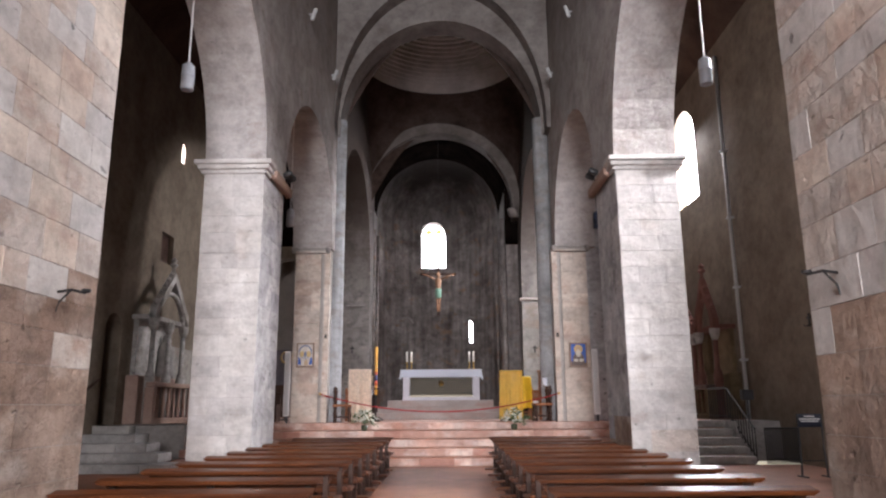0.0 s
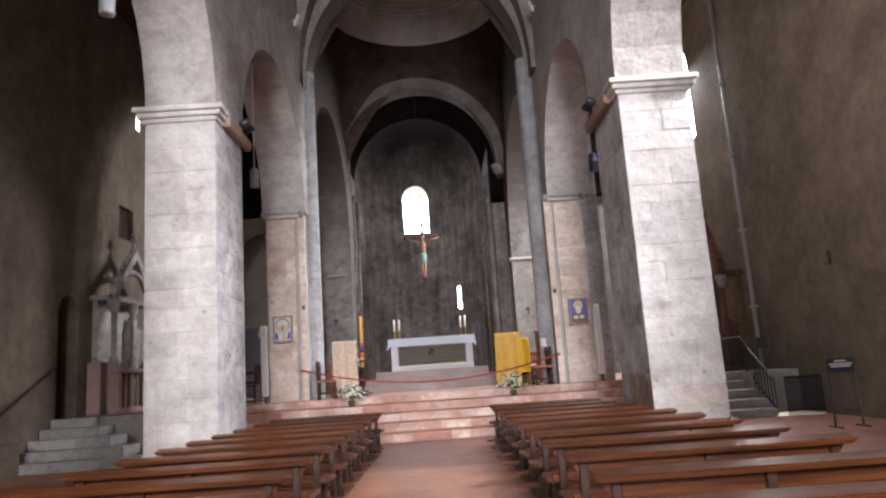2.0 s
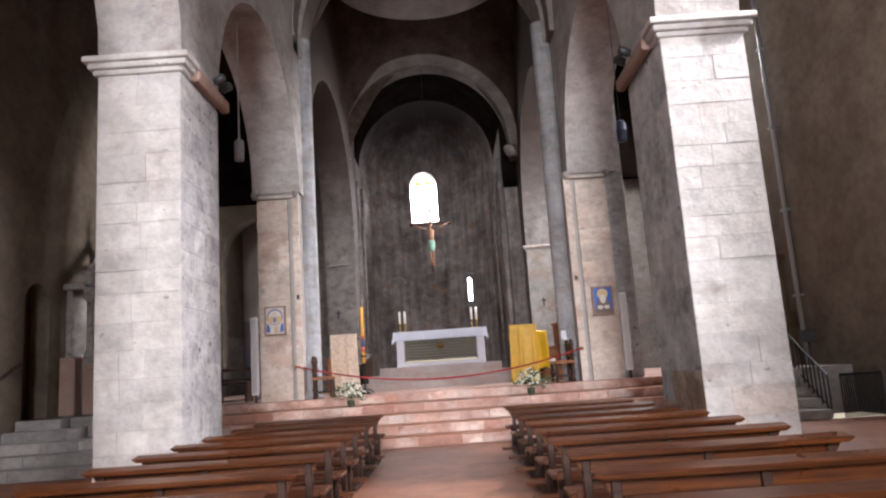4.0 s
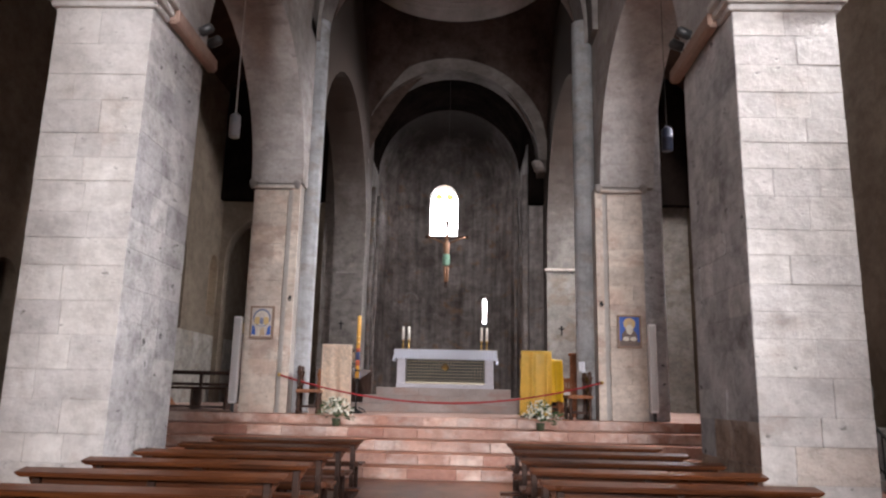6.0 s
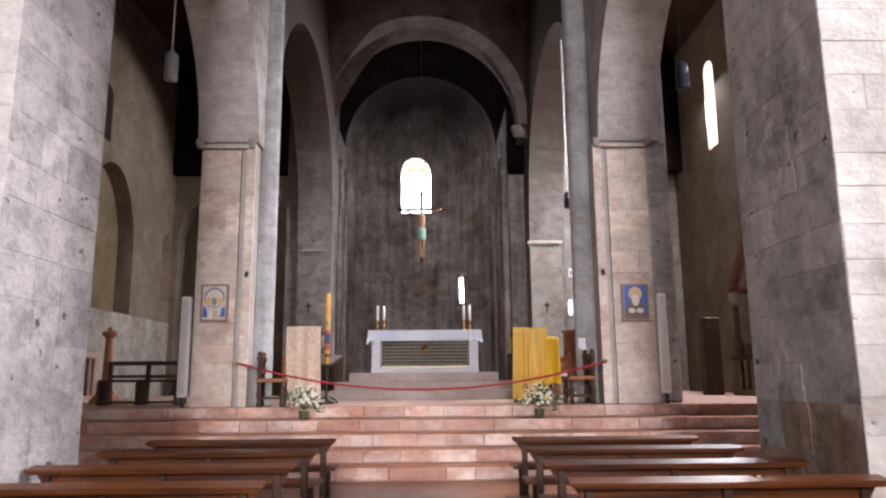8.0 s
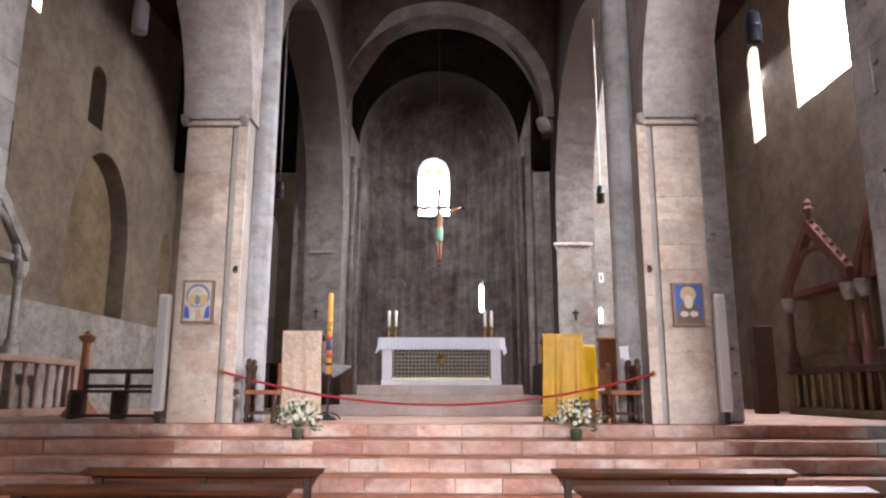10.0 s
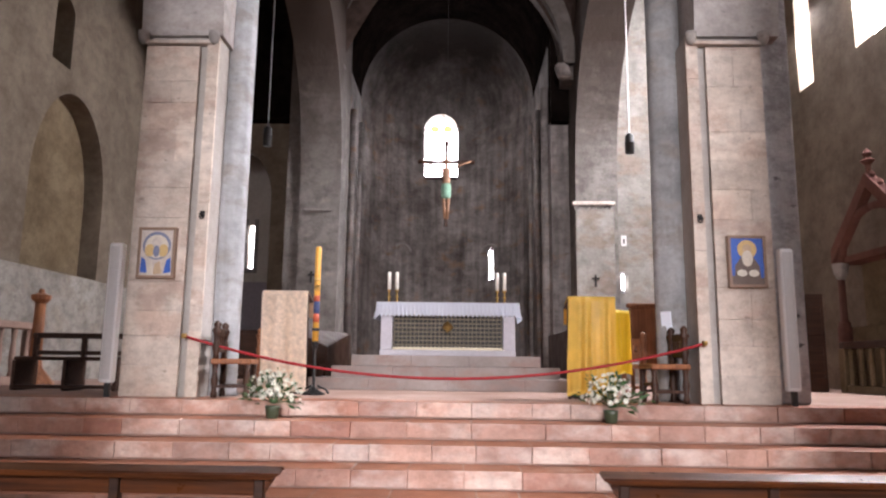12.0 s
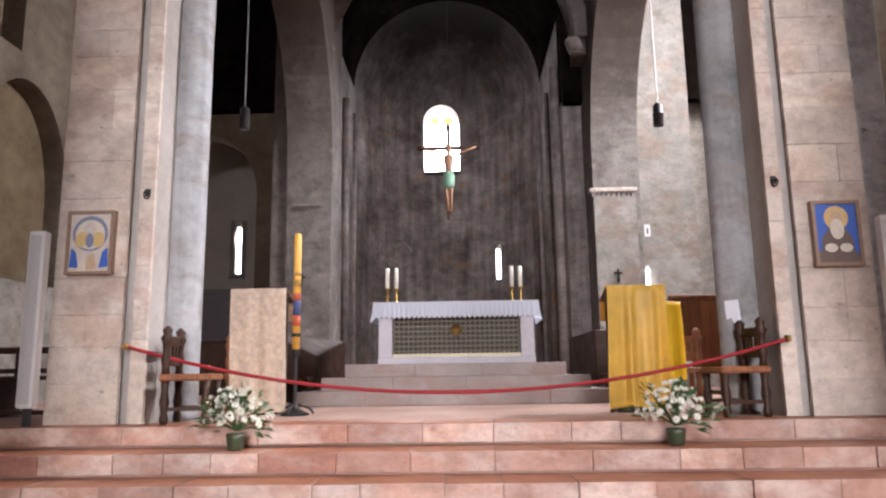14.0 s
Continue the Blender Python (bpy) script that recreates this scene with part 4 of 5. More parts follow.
def chair(x, y, rz, cushion, mat, group="carved chairs in the chancel"):
    """A carved armless chair with turned posts and finials."""
    e = thing("chair", "dark carved wooden chair on the chancel floor", "chair", (x, y, CHANCEL), rz, group)
    for sx in (-1, 1):
        for sy in (-1, 1):
            prof = [(0.034, 0), (0.042, 0.05), (0.028, 0.1), (0.046, 0.2), (0.03, 0.3), (0.042, 0.42)]
            part("leg", lathe(prof, (0.2 * sx, 0.19 * sy, 0), 10), mat, e, "", True)
        part("back_post", lathe([(0.04, 0.46), (0.032, 0.52), (0.05, 0.6), (0.034, 0.68), (0.044, 0.76), (0.062, 0.8), (0.036, 0.84), (0.05, 0.88), (0.014, 0.92)], (0.2 * sx, 0.19, 0), 10), mat, e, "", True)
        part("stretcher", box(0.2 * sx - 0.014, 0.2 * sx + 0.014, -0.18, 0.18, 0.12, 0.155), mat, e)
    part("stretcher", box(-0.18, 0.18, -0.2, -0.17, 0.2, 0.24), mat, e)
    part("seat", box(-0.25, 0.25, -0.24, 0.24, 0.40, 0.465, 0.014), BROWNWOOD, e, "reddish brown seat board")
    for z in (0.54, 0.74):
        part("back_rail", box(-0.19, 0.19, 0.175, 0.205, z, z + 0.09, 0.008), mat, e)
    for k in range(3):
        part("back_splat", box(-0.11 + 0.1 * k - 0.015, -0.11 + 0.1 * k + 0.035, 0.18, 0.2, 0.63, 0.74, 0.004), mat, e)
    if cushion:
        bm = box(-0.2, 0.2, -0.2, 0.15, 0.467, 0.53, 0.03, 3)
        part("cushion", bm, WHITE, e, "pale cushion")
    return e


chair(-2.62, 18.72, 95, False, DARKWOOD)
chair(-2.5, 20.3, 80, False, BROWNWOOD)
chair(2.62, 18.74, -85, False, DARKWOOD)
chair(2.5, 20.3, -60, True, BROWNWOOD)
# high-backed celebrant's chair and a pale cloth-covered one
e = thing("armchair", "high-backed brown wooden chair against the pier", "chair", (3.22, 21.3, CHANCEL))
part("seat", box(-0.32, 0.32, -0.3, 0.3, 0.40, 0.47, 0.015), BROWNWOOD, e)
part("backrest", box(-0.32, 0.32, 0.27, 0.33, 0.47, 1.38, 0.02), BROWNWOOD, e)
part("top_rail", box(-0.35, 0.35, 0.25, 0.35, 1.38, 1.45, 0.015), BROWNWOOD, e)
for sx in (-1, 1):
    part("armrest", box(0.3 * sx - 0.03, 0.3 * sx + 0.03, -0.3, 0.27, 0.68, 0.73, 0.012), BROWNWOOD, e)
    for y in (-0.27, 0.27):
        part("leg", box(0.29 * sx - 0.03, 0.29 * sx + 0.03, y - 0.03, y + 0.03, 0, 0.68 if y < 0 else 0.40, 0.008), BROWNWOOD, e)
e = thing("standing_book", "open white missal leaning on a slim stand", "book", (2.84, 19.0, CHANCEL), -22)
part("stand", lathe([(0.1, 0), (0.1, 0.015), (0.018, 0.05), (0.016, 0.66)], n=12), DARKWOOD, e)
for sx in (-1, 1):
    bm = box(0.003, 0.15, -0.014, 0.014, 0, 0.47, 0.006)
    bmesh.ops.transform(bm, matrix=pose(0, 0, 0.66, -6, 0, 28 if sx > 0 else 152), verts=bm.verts)
    part("page", bm, LINEN, e)


def bouquet(x, y, z, seed):
    """White flowers with leaves in a small pot."""
    rng = random.Random(seed)
    e = thing("flower_arrangement", "white chrysanthemums and greenery in a glass pot on the step", "flowers", (x, y, z), group="altar flowers")
    part("pot", lathe([(0.06, 0), (0.07, 0.02), (0.08, 0.1), (0.085, 0.14), (0.075, 0.14), (0.065, 0.1)], n=18), POT, e, "greenish glass pot", True)
    for k in range(34):
        a, t = rng.uniform(0, 6.28), rng.uniform(0.1, 1.8)
        r = rng.uniform(0.2, 0.32)
        p = Vector((r * math.sin(t) * math.cos(a) * 1.05, r * math.sin(t) * math.sin(a), 0.22 + r * math.cos(t) * 1.0))
        bm = bmesh.new()
        for i in range(3):
            d = (p - Vector((0, 0, 0.18)))
            q = Vector((0, 0, 0.18)) + d * rng.uniform(0.7, 1.1) + Vector((rng.uniform(-0.06, 0.06), rng.uniform(-0.06, 0.06), rng.uniform(-0.08, 0.03)))
            side = Vector((rng.uniform(-1, 1), rng.uniform(-1, 1), rng.uniform(-0.5, 0.5))).normalized() * 0.022
            tip = q + d.normalized() * 0.11 + Vector((0, 0, -0.03))
            m1 = (q + tip) / 2 + Vector((0, 0, 0.012))
            vs = [bm.verts.new(w) for w in (q, m1 + side, tip, m1 - side)]
            bm.faces.new(vs)
        tube([(0, 0, 0.16), p * 0.5 + Vector((0, 0, 0.1)), p], 0.004, 4, bm)
        part("leafy_stem", bm, LEAF, e)
    for k in range(92):
        a, t = rng.uniform(0, 6.28), rng.uniform(0.0, 1.75)
        r = rng.uniform(0.16, 0.30)
        p = Vector((r * math.sin(t) * math.cos(a) * 1.1, r * math.sin(t) * math.sin(a), 0.25 + r * math.cos(t) * 0.95))
        R = rng.uniform(0.024, 0.042)
        bm = bmesh.new()
        d = (p - Vector((0, 0, 0.15))).normalized()
        u = d.orthogonal().normalized()
        w = d.cross(u)
        for ring, (rr, lift, cnt) in enumerate(((1.0, 0.0, 9), (0.75, 0.45, 8), (0.42, 0.7, 6))):
            for i in range(cnt):
                b0 = 2 * math.pi * (i + 0.5 * ring) / cnt
                c1, c2 = b0 - 2.6 / cnt, b0 + 2.6 / cnt
                f = lambda ang, rad, h: p + R * (rad * (math.cos(ang) * u + math.sin(ang) * w) + h * d)
                bm.faces.new([bm.verts.new(v) for v in (f(b0, 0.1, 0.1), f(c1, rr * 0.7, lift + 0.05), f(b0, rr, lift), f(c2, rr * 0.7, lift + 0.05))])
        part("flower", bm, PETAL, e)
    return e


bouquet(-1.95, 18.02, 0.76, 11)
bouquet(1.82, 18.02, 0.76, 12)

# rope barrier between the chancel piers
n = 40
ends = Vector((-3.19, 18.5, 1.68)), Vector((3.05, 18.5, 1.66))
pts = []
for i in range(n + 1):
    u = i / n
    p = ends[0].lerp(ends[1], u)
    p.z -= 0.46 * (1 - (2 * u - 1) ** 2)
    pts.append(p)
e = thing("rope_barrier", "sagging red velvet rope hooked to the chancel piers", "rope")
part("rope", tube(pts, 0.017, 8), ROPE, e, "", True)
for p in ends:
    part("hook", lathe([(0.03, -0.03), (0.035, 0), (0.03, 0.03)], tuple(p), 10), BRASS, e)


def column_speaker(x, y):
    e = thing("column_speaker", "slim white column loudspeaker standing beside a pier", "loudspeaker", (x, y, 1.12), group="column loudspeakers")
    part("cabinet", box(-0.075, 0.075, -0.06, 0.06, 0.0, 1.66, 0.012, 2), WHITE, e)
    part("grille", box(-0.055, 0.055, -0.066, -0.0605, 0.04, 1.62, 0.003), SPEAKERCLOTH, e)
    part("bracket", box(-0.02, 0.04, -0.03, 0.03, -0.17, -0.002, 0.006), BLACK, e, "black foot bracket")
    return e


column_speaker(-4.02, 18.36)
column_speaker(3.99, 18.36)


def icon(x, z, w, h, back, robe, label, y=18.5):
    """A framed painting with a haloed half figure drawn in plain shapes."""
    e = thing("icon_painting", label, "painting", (x, y, z))
    part("panel", box(-w / 2, w / 2, -0.02, 0.05, -h / 2, h / 2), back, e)
    for s in (-1, 1):
        part("frame_rail", box(-w / 2 - 0.02, w / 2 + 0.02, -0.035, 0.05, s * h / 2 - 0.015, s * h / 2 + 0.02, 0.004), FRAME, e)
        part("frame_stile", box(s * w / 2 - 0.018, s * w / 2 + 0.018, -0.034, 0.05, -h / 2, h / 2, 0.004), FRAME, e)
    disc = lambda r, cx, cz, d, sq=1.0: [(cx + r * math.cos(6.2832 * k / 28), cz + sq * r * math.sin(6.2832 * k / 28), d) for k in range(28)]
    def flat(pts):
        bm = bmesh.new()
        f = [bm.verts.new((a, -0.02 - d, b)) for a, b, d in pts]
        g = [bm.verts.new((a, -0.018, b)) for a, b, d in pts]
        bm.faces.new(f)
        for i in range(len(f)):
            bm.faces.new((f[i], g[i], g[(i + 1) % len(f)], f[(i + 1) % len(f)]))
        return bm
    return e, flat, disc


e, flat, disc = icon(3.60, 2.645, 0.42, 0.60, ICONBLUE, None, "framed icon with a gold halo on a blue ground", 18.5)
part("halo", flat(disc(0.115, 0, 0.15, 0.003)), GOLD, e, "gold halo")
part("painted_shape", flat(disc(0.055, 0, 0.15, 0.006, 1.2)), ICONORANGE, e)
part("painted_shape", flat(disc(0.065, 0, 0.04, 0.007, 1.5)), ICONPALE, e)
part("painted_shape", flat([(-0.16, -0.28, 0.004), (0.16, -0.28, 0.004), (0.14, -0.05, 0.004), (0.07, 0.06, 0.004), (-0.07, 0.06, 0.004), (-0.15, -0.05, 0.004)]), ICONBROWN, e)
part("painted_shape", flat([(-0.205, -0.296, 0.005), (0.205, -0.296, 0.005), (0.205, -0.2, 0.005), (-0.205, -0.17, 0.005)]), ICONBROWN, e)
for s in (-1, 1):
    part("painted_shape", flat(disc(0.06, 0.07 * s, -0.14, 0.008, 0.7)), ICONPALE, e)
e, flat, disc = icon(-3.60, 2.69, 0.43, 0.60, ICONCREAM, None, "framed icon with pale figure under a round arch", 18.5)
part("painted_shape", flat(disc(0.175, 0, 0.09, 0.002)), ICONGREY, e)
part("painted_shape", flat(disc(0.145, 0, 0.08, 0.004)), ICONPALE, e)
for s in (-1, 1):
    part("painted_shape", flat(disc(0.06, 0.085 * s, 0.03, 0.006, 1.3)), GOLD, e)
part("painted_shape", flat(disc(0.06, 0, 0.13, 0.008, 1.1)), ICONCREAM, e)
part("painted_shape", flat(disc(0.04, 0, 0.02, 0.009, 1.8)), ICONGREY, e)
for s in (-1, 1):
    part("painted_shape", flat([(0.1 * s, -0.25, 0.004), (0.19 * s, -0.24, 0.004), (0.18 * s, -0.05, 0.004), (0.13 * s, -0.09, 0.004)]), ICONBLUE, e)
part("painted_shape", flat([(-0.03, -0.27, 0.007), (0.08, -0.26, 0.007), (0.05, -0.1, 0.007), (-0.01, -0.14, 0.007)]), ICONORANGE, e)
part("painted_shape", flat([(-0.12, -0.28, 0.009), (-0.02, -0.28, 0.009), (-0.05, -0.12, 0.009)]), ICONPALE, e)


def crucifix(x, y, z):
    e = thing("crucifix", "painted wooden crucifix hanging before the apse", "crucifix", (x, y, z))
    part("upright", box(-0.05, 0.05, 0.0, 0.05, -1.68, 0.50, 0.01), DARKWOOD, e)
    part("crossbeam", box(-0.66, 0.66, 0.005, 0.045, -0.05, 0.05, 0.01), DARKWOOD, e)
    for s in (-1, 1):
        part("beam_end", lathe([(0.05, -0.05), (0.08, 0), (0.05, 0.05)], (s * 0.66, 0.025, 0.0), 8), DARKWOOD, e)
    part("beam_end", lathe([(0.05, -0.06), (0.08, 0), (0.03, 0.08)], (0, 0.025, 0.5), 8), DARKWOOD, e)
    part("wire", tube([(0, 0.03, 0.5), (0, 0.75, 12.75 - z)], 0.006, 5), IRON, e)
    # carved figure, one plain mesh
    bm = bmesh.new()
    for s in (-1, 1):
        tube([(0.1 * s, -0.05, -0.22), (0.36 * s, -0.05, -0.10), (0.62 * s, -0.03, 0.0)], 0.026, 8, bm)
        tube([(0.06 * s, -0.05, -0.78), (0.05 * s, -0.11, -1.1), (0.025 * s, -0.05, -1.5)], 0.042, 8, bm)
    lathe([(0.03, -0.85), (0.10, -0.8), (0.11, -0.7), (0.09, -0.52), (0.12, -0.3), (0.10, -0.22), (0.04, -0.16), (0.05, -0.12), (0.08, -0.04), (0.07, 0.04), (0.02, 0.09)], (0, -0.06, 0), 14, bm)
    n = len(bm.faces)
    lathe([(0.10, -0.98), (0.125, -0.9), (0.13, -0.72), (0.115, -0.6)], (0, -0.06, 0), 14, bm)
    bm.faces.ensure_lookup_table()
    for f in bm.faces[n:]:
        f.material_index = 1
    ob = obj("carved_figure", bm, FLESHWOOD, e, "pale painted wooden figure with a green loincloth", smooth=True)
    ob.data.materials.append(GREENCLOTH)
    return e


crucifix(-0.22, 27.4, 6.47)


def hanging_lamp(x, y, z, top, shade=LAMPGREY, cable=WHITE, thin=0.012):
    e = thing("pendant_lamp", "grey metal cylinder pendant lamp on a long cable", "lamp", (x, y, z), group="pendant lamps")
    part("shade", lathe([(0.085, -0.2), (0.09, -0.19), (0.09, 0.0), (0.095, 0.005), (0.095, 0.02), (0.09, 0.03), (0.085, 0.17), (0.05, 0.2), (0.02, 0.23)], n=20), shade, e, "", True)
    part("cable", tube([(0, 0, 0.23), (0.0, 0, top - z)], thin, 6), cable, e)
    part("cap", lathe([(0.05, top - z - 0.03), (0.05, top - z)], n=12), WHITE, e)
    return e


hanging_lamp(-3.5, 9.0, 6.0, 8.24)
hanging_lamp(3.9, 9.0, 6.0, 8.52)
hanging_lamp(-3.5, 15.7, 5.7, 8.3)
# Same lamps, next three shades darkened: their backlit look is in the colour.
hanging_lamp(3.72, 15.9, 5.62, 8.3, NAVY, IRON, 0.006)
hanging_lamp(-3.8, 23.75, 5.92, 10.2, IRON, PIPEGREY, 0.008)
hanging_lamp(3.53, 23.75, 5.8, 10.2, BLACK, WHITE)


def spot(x, y, z, d, label="small black spotlight clamped above the impost"):
    e = thing("spotlight", label, "spotlight", (x, y, z), group="spotlights")
    bm = lathe([(0.035, -0.09), (0.06, -0.08), (0.065, 0.06), (0.03, 0.09)], n=12)
    bmesh.ops.transform(bm, matrix=pose(0.09 * d, 0, 0.13, 0, 65 * d, 0), verts=bm.verts)
    part("head", bm, BLACK, e, "", True)
    part("bracket", tube([(0, 0, 0), (0.02 * d, 0, 0.1), (0.09 * d, 0, 0.12)], 0.012, 6), BLACK, e)
    return e


for x, d in ((-2.92, 1), (3.06, -1)):
    for y in (12.5, 12.8):
        spot(x, y, SPRING - 0.02, d)
for x, d in ((-2.98, 1), (3.12, -1)):
    for y in (17.6, 14.5):
        e = thing("spotlight", "slim metal spotlight high on the nave wall", "spotlight", (x, y, 10.25), group="spotlights")
        bm = lathe([(0.04, -0.15), (0.048, -0.13), (0.048, 0.13), (0.04, 0.15)], n=12)
        bmesh.ops.transform(bm, matrix=pose(0.12 * d, 0, 0, 0, 18 * d, 0), verts=bm.verts)
        part("head", bm, PIPEGREY, e, "", True)
        part("arm", tube([(0, 0, 0), (0.12 * d, 0, 0)], 0.02, 6), STEEL, e)


def wall_cross(x, y, z, axis, d):
    e = thing("consecration_cross", "small dark iron cross fixed to the wall", "cross", (x, y, z), 0 if axis == "y" else 90 * d, "wall crosses")
    part("upright", box(-0.025, 0.025, -0.03, 0.0, -0.16, 0.14, 0.006), IRON, e)
    part("arm", box(-0.09, 0.09, -0.034, -0.004, 0.02, 0.07, 0.006), IRON, e)
    part("candle_arm", tube([(0, -0.03, -0.12), (0, -0.12, -0.16), (0, -0.15, -0.1)], 0.012, 6), IRON, e)
    return e


wall_cross(-3.65, 27.85, 3.55, "y", 1)
wall_cross(3.55, 27.7, 3.5, "y", 1)
wall_cross(-8.3, 14.6, 3.0, "x", 1)
wall_cross(8.3, 15.6, 3.2, "x", -1)


def wall_bracket(x, y, z, d):
    e = thing("iron_bracket", "rusty wrought-iron candle bracket on the pier", "bracket", (x, y, z))
    part("arm", tube([(0, 0, 0), (0.1 * d, 0.02, 0.02), (0.2 * d, 0.06, 0.0)], 0.012, 6), IRON, e)
    part("cup", lathe([(0.015, 0), (0.035, 0.01), (0.035, 0.03)], (0.2 * d, 0.06, 0.0), 10), IRON, e)
    part("stay", tube([(0, 0, -0.16), (0.02 * d, 0.0, -0.08), (0.1 * d, 0.02, 0.02)], 0.008, 6), IRON, e)
    return e


wall_bracket(-2.9, 5.2, 2.28, 1)
wall_bracket(3.06, 4.75, 2.3, -1)


def rope_ring(x, y, z):
    e = thing("iron_ring", "small dark iron ring hook on the chancel pier", "hook", (x, y, z), group="iron hooks")
    part("plate", box(-0.03, 0.03, -0.012, 0.0, -0.04, 0.04, 0.004), IRON, e)
    part("ring", tube([(0.03 * math.cos(2 * math.pi * k / 12), -0.035 - 0.01 * math.sin(2 * math.pi * k / 12), -0.03 + 0.035 * math.sin(2 * math.pi * k / 12)) for k in range(13)], 0.009, 6), IRON, e, "", True)
    part("stem", tube([(0, -0.01, 0.0), (0, -0.045, 0.01)], 0.012, 6), IRON, e)
    return e


rope_ring(-3.09, 18.56, 3.2)
rope_ring(3.08, 18.56, 3.2)

# choir stalls beside the altar
for x0, x1, lab in ((-3.15, -2.36, 0), (2.16, 2.9, 1)):
    e = thing("choir_stall", "dark walnut choir stall beside the altar steps", "stall", (0, 0, 0), group="choir stalls")
    bm = box(x0, x1, 23.4, 26.2, CHANCEL, 2.05, 0.02)
    for v in bm.verts:
        if v.co.z > 1.9 and ((v.co.x > -2.7) if x0 < 0 else (v.co.x > 2.5)) and v.co.y < 25:
            v.co.z -= 0.35 if x0 < 0 else 0.05
    part("body", bm, DARKWOOD, e)
    part("seat", box(x0 + 0.05, x1 - 0.05, 22.95, 23.4, 1.3, 1.35, 0.01), DARKWOOD, e)
    for x in (x0 + 0.08, x1 - 0.08):
        part("leg", box(x - 0.03, x + 0.03, 22.98, 23.4, CHANCEL, 1.3), DARKWOOD, e)
e = thing("cupboard", "dark low wooden cupboard in the side chapel", "cupboard", (-5.9, 28.2, CHANCEL))
part("body", box(-0.95, 0.95, 0, 0.6, 0, 1.25, 0.015), DARKWOOD, e)
for s in (-1, 1):
    d = part("door", box(s * 0.46 - 0.42, s * 0.46 + 0.42, -0.025, -0.002, 0.08, 1.15, 0.008), DARKWOOD, e)
    part("knob", lathe([(0.008, 0), (0.02, 0.02), (0.01, 0.04)], (s * 0.08, -0.05, 0.65), 8), BRASS, d)
structure("dado_chapel", box(-8.28, -4.1, 32.33, 32.398, CHANCEL, 3.9), DADO, "mauve painted dado of the chapel wall", "wall")

# bench and post in the left aisle
e = thing("bench", "dark carved wooden bench with open back", "bench", (-5.4, 20.35, CHANCEL))
part("seat", box(-0.75, 0.75, -0.42, 0.05, 0.42, 0.47, 0.012), DARKWOOD, e)
part("back_rail", box(-0.78, 0.78, 0.02, 0.09, 0.74, 0.82, 0.012), DARKWOOD, e)
part("lower_rail", box(-0.72, 0.72, 0.03, 0.07, 0.5, 0.56, 0.008), DARKWOOD, e)
part("foot_board", box(-0.72, 0.72, -0.5, -0.3, 0.03, 0.08, 0.008), DARKWOOD, e)
for x in (-0.72, 0.0, 0.72):
    bm = box(x - 0.03, x + 0.03, -0.45, 0.1, 0, 0.42, 0.01)
    part("end_panel", bm, DARKWOOD, e)
    part("arm_post", box(x - 0.03, x + 0.03, 0.0, 0.1, 0.42, 0.82, 0.01), DARKWOOD, e)
e = thing("processional_post", "dark turned wooden post on a broad foot", "post", (-6.42, 20.9, CHANCEL))
part("foot", lathe([(0.32, 0), (0.3, 0.08), (0.12, 0.3), (0.1, 0.42)], n=8), BROWNWOOD, e)
part("shaft", lathe([(0.09, 0.42), (0.075, 1.3)], n=12), BROWNWOOD, e, "", True)
part("capital", lathe([(0.08, 1.3), (0.14, 1.36), (0.15, 1.42), (0.05, 1.46), (0.03, 1.52)], n=12), BROWNWOOD, e)


def balustrade(x, y0, y1, z0, z1, wood_mat, rail_mat, label, count):
    e = thing("balustrade", label, "balustrade")
    part("base_rail", box(x - 0.1, x + 0.1, y0, y1, z0, z0 + 0.14, 0.012), wood_mat, e)
    part("hand_rail", box(x - 0.13, x + 0.13, y0 - 0.04, y1 + 0.04, z1 - 0.12, z1, 0.015), rail_mat, e)
    for k in range(count):
        y = y0 + 0.12 + (y1 - y0 - 0.24) * k / (count - 1)
        h = z1 - z0 - 0.26
        part("baluster", lathe([(0.05, 0), (0.05, 0.05), (0.035, 0.08), (0.055, h * 0.35), (0.035, h * 0.75), (0.05, h - 0.05), (0.05, h)], (x, y, z0 + 0.14), 10), wood_mat, e, "", True)
    for y in (y0, y1):
        part("newel", box(x - 0.12, x + 0.12, y - 0.1, y + 0.1, z0, z1 - 0.13, 0.012), wood_mat, e)
    return e


balustrade(-7.55, 18.3, 22.6, CHANCEL, 2.02, TOMBPINK, TOMBPINK, "pinkish stone balustrade before the wall tomb", 12)
balustrade(7.4, 19.6, 23.5, CHANCEL, 1.88, OCHRE, DARKWOOD, "stone balustrade with a wooden handrail", 12)


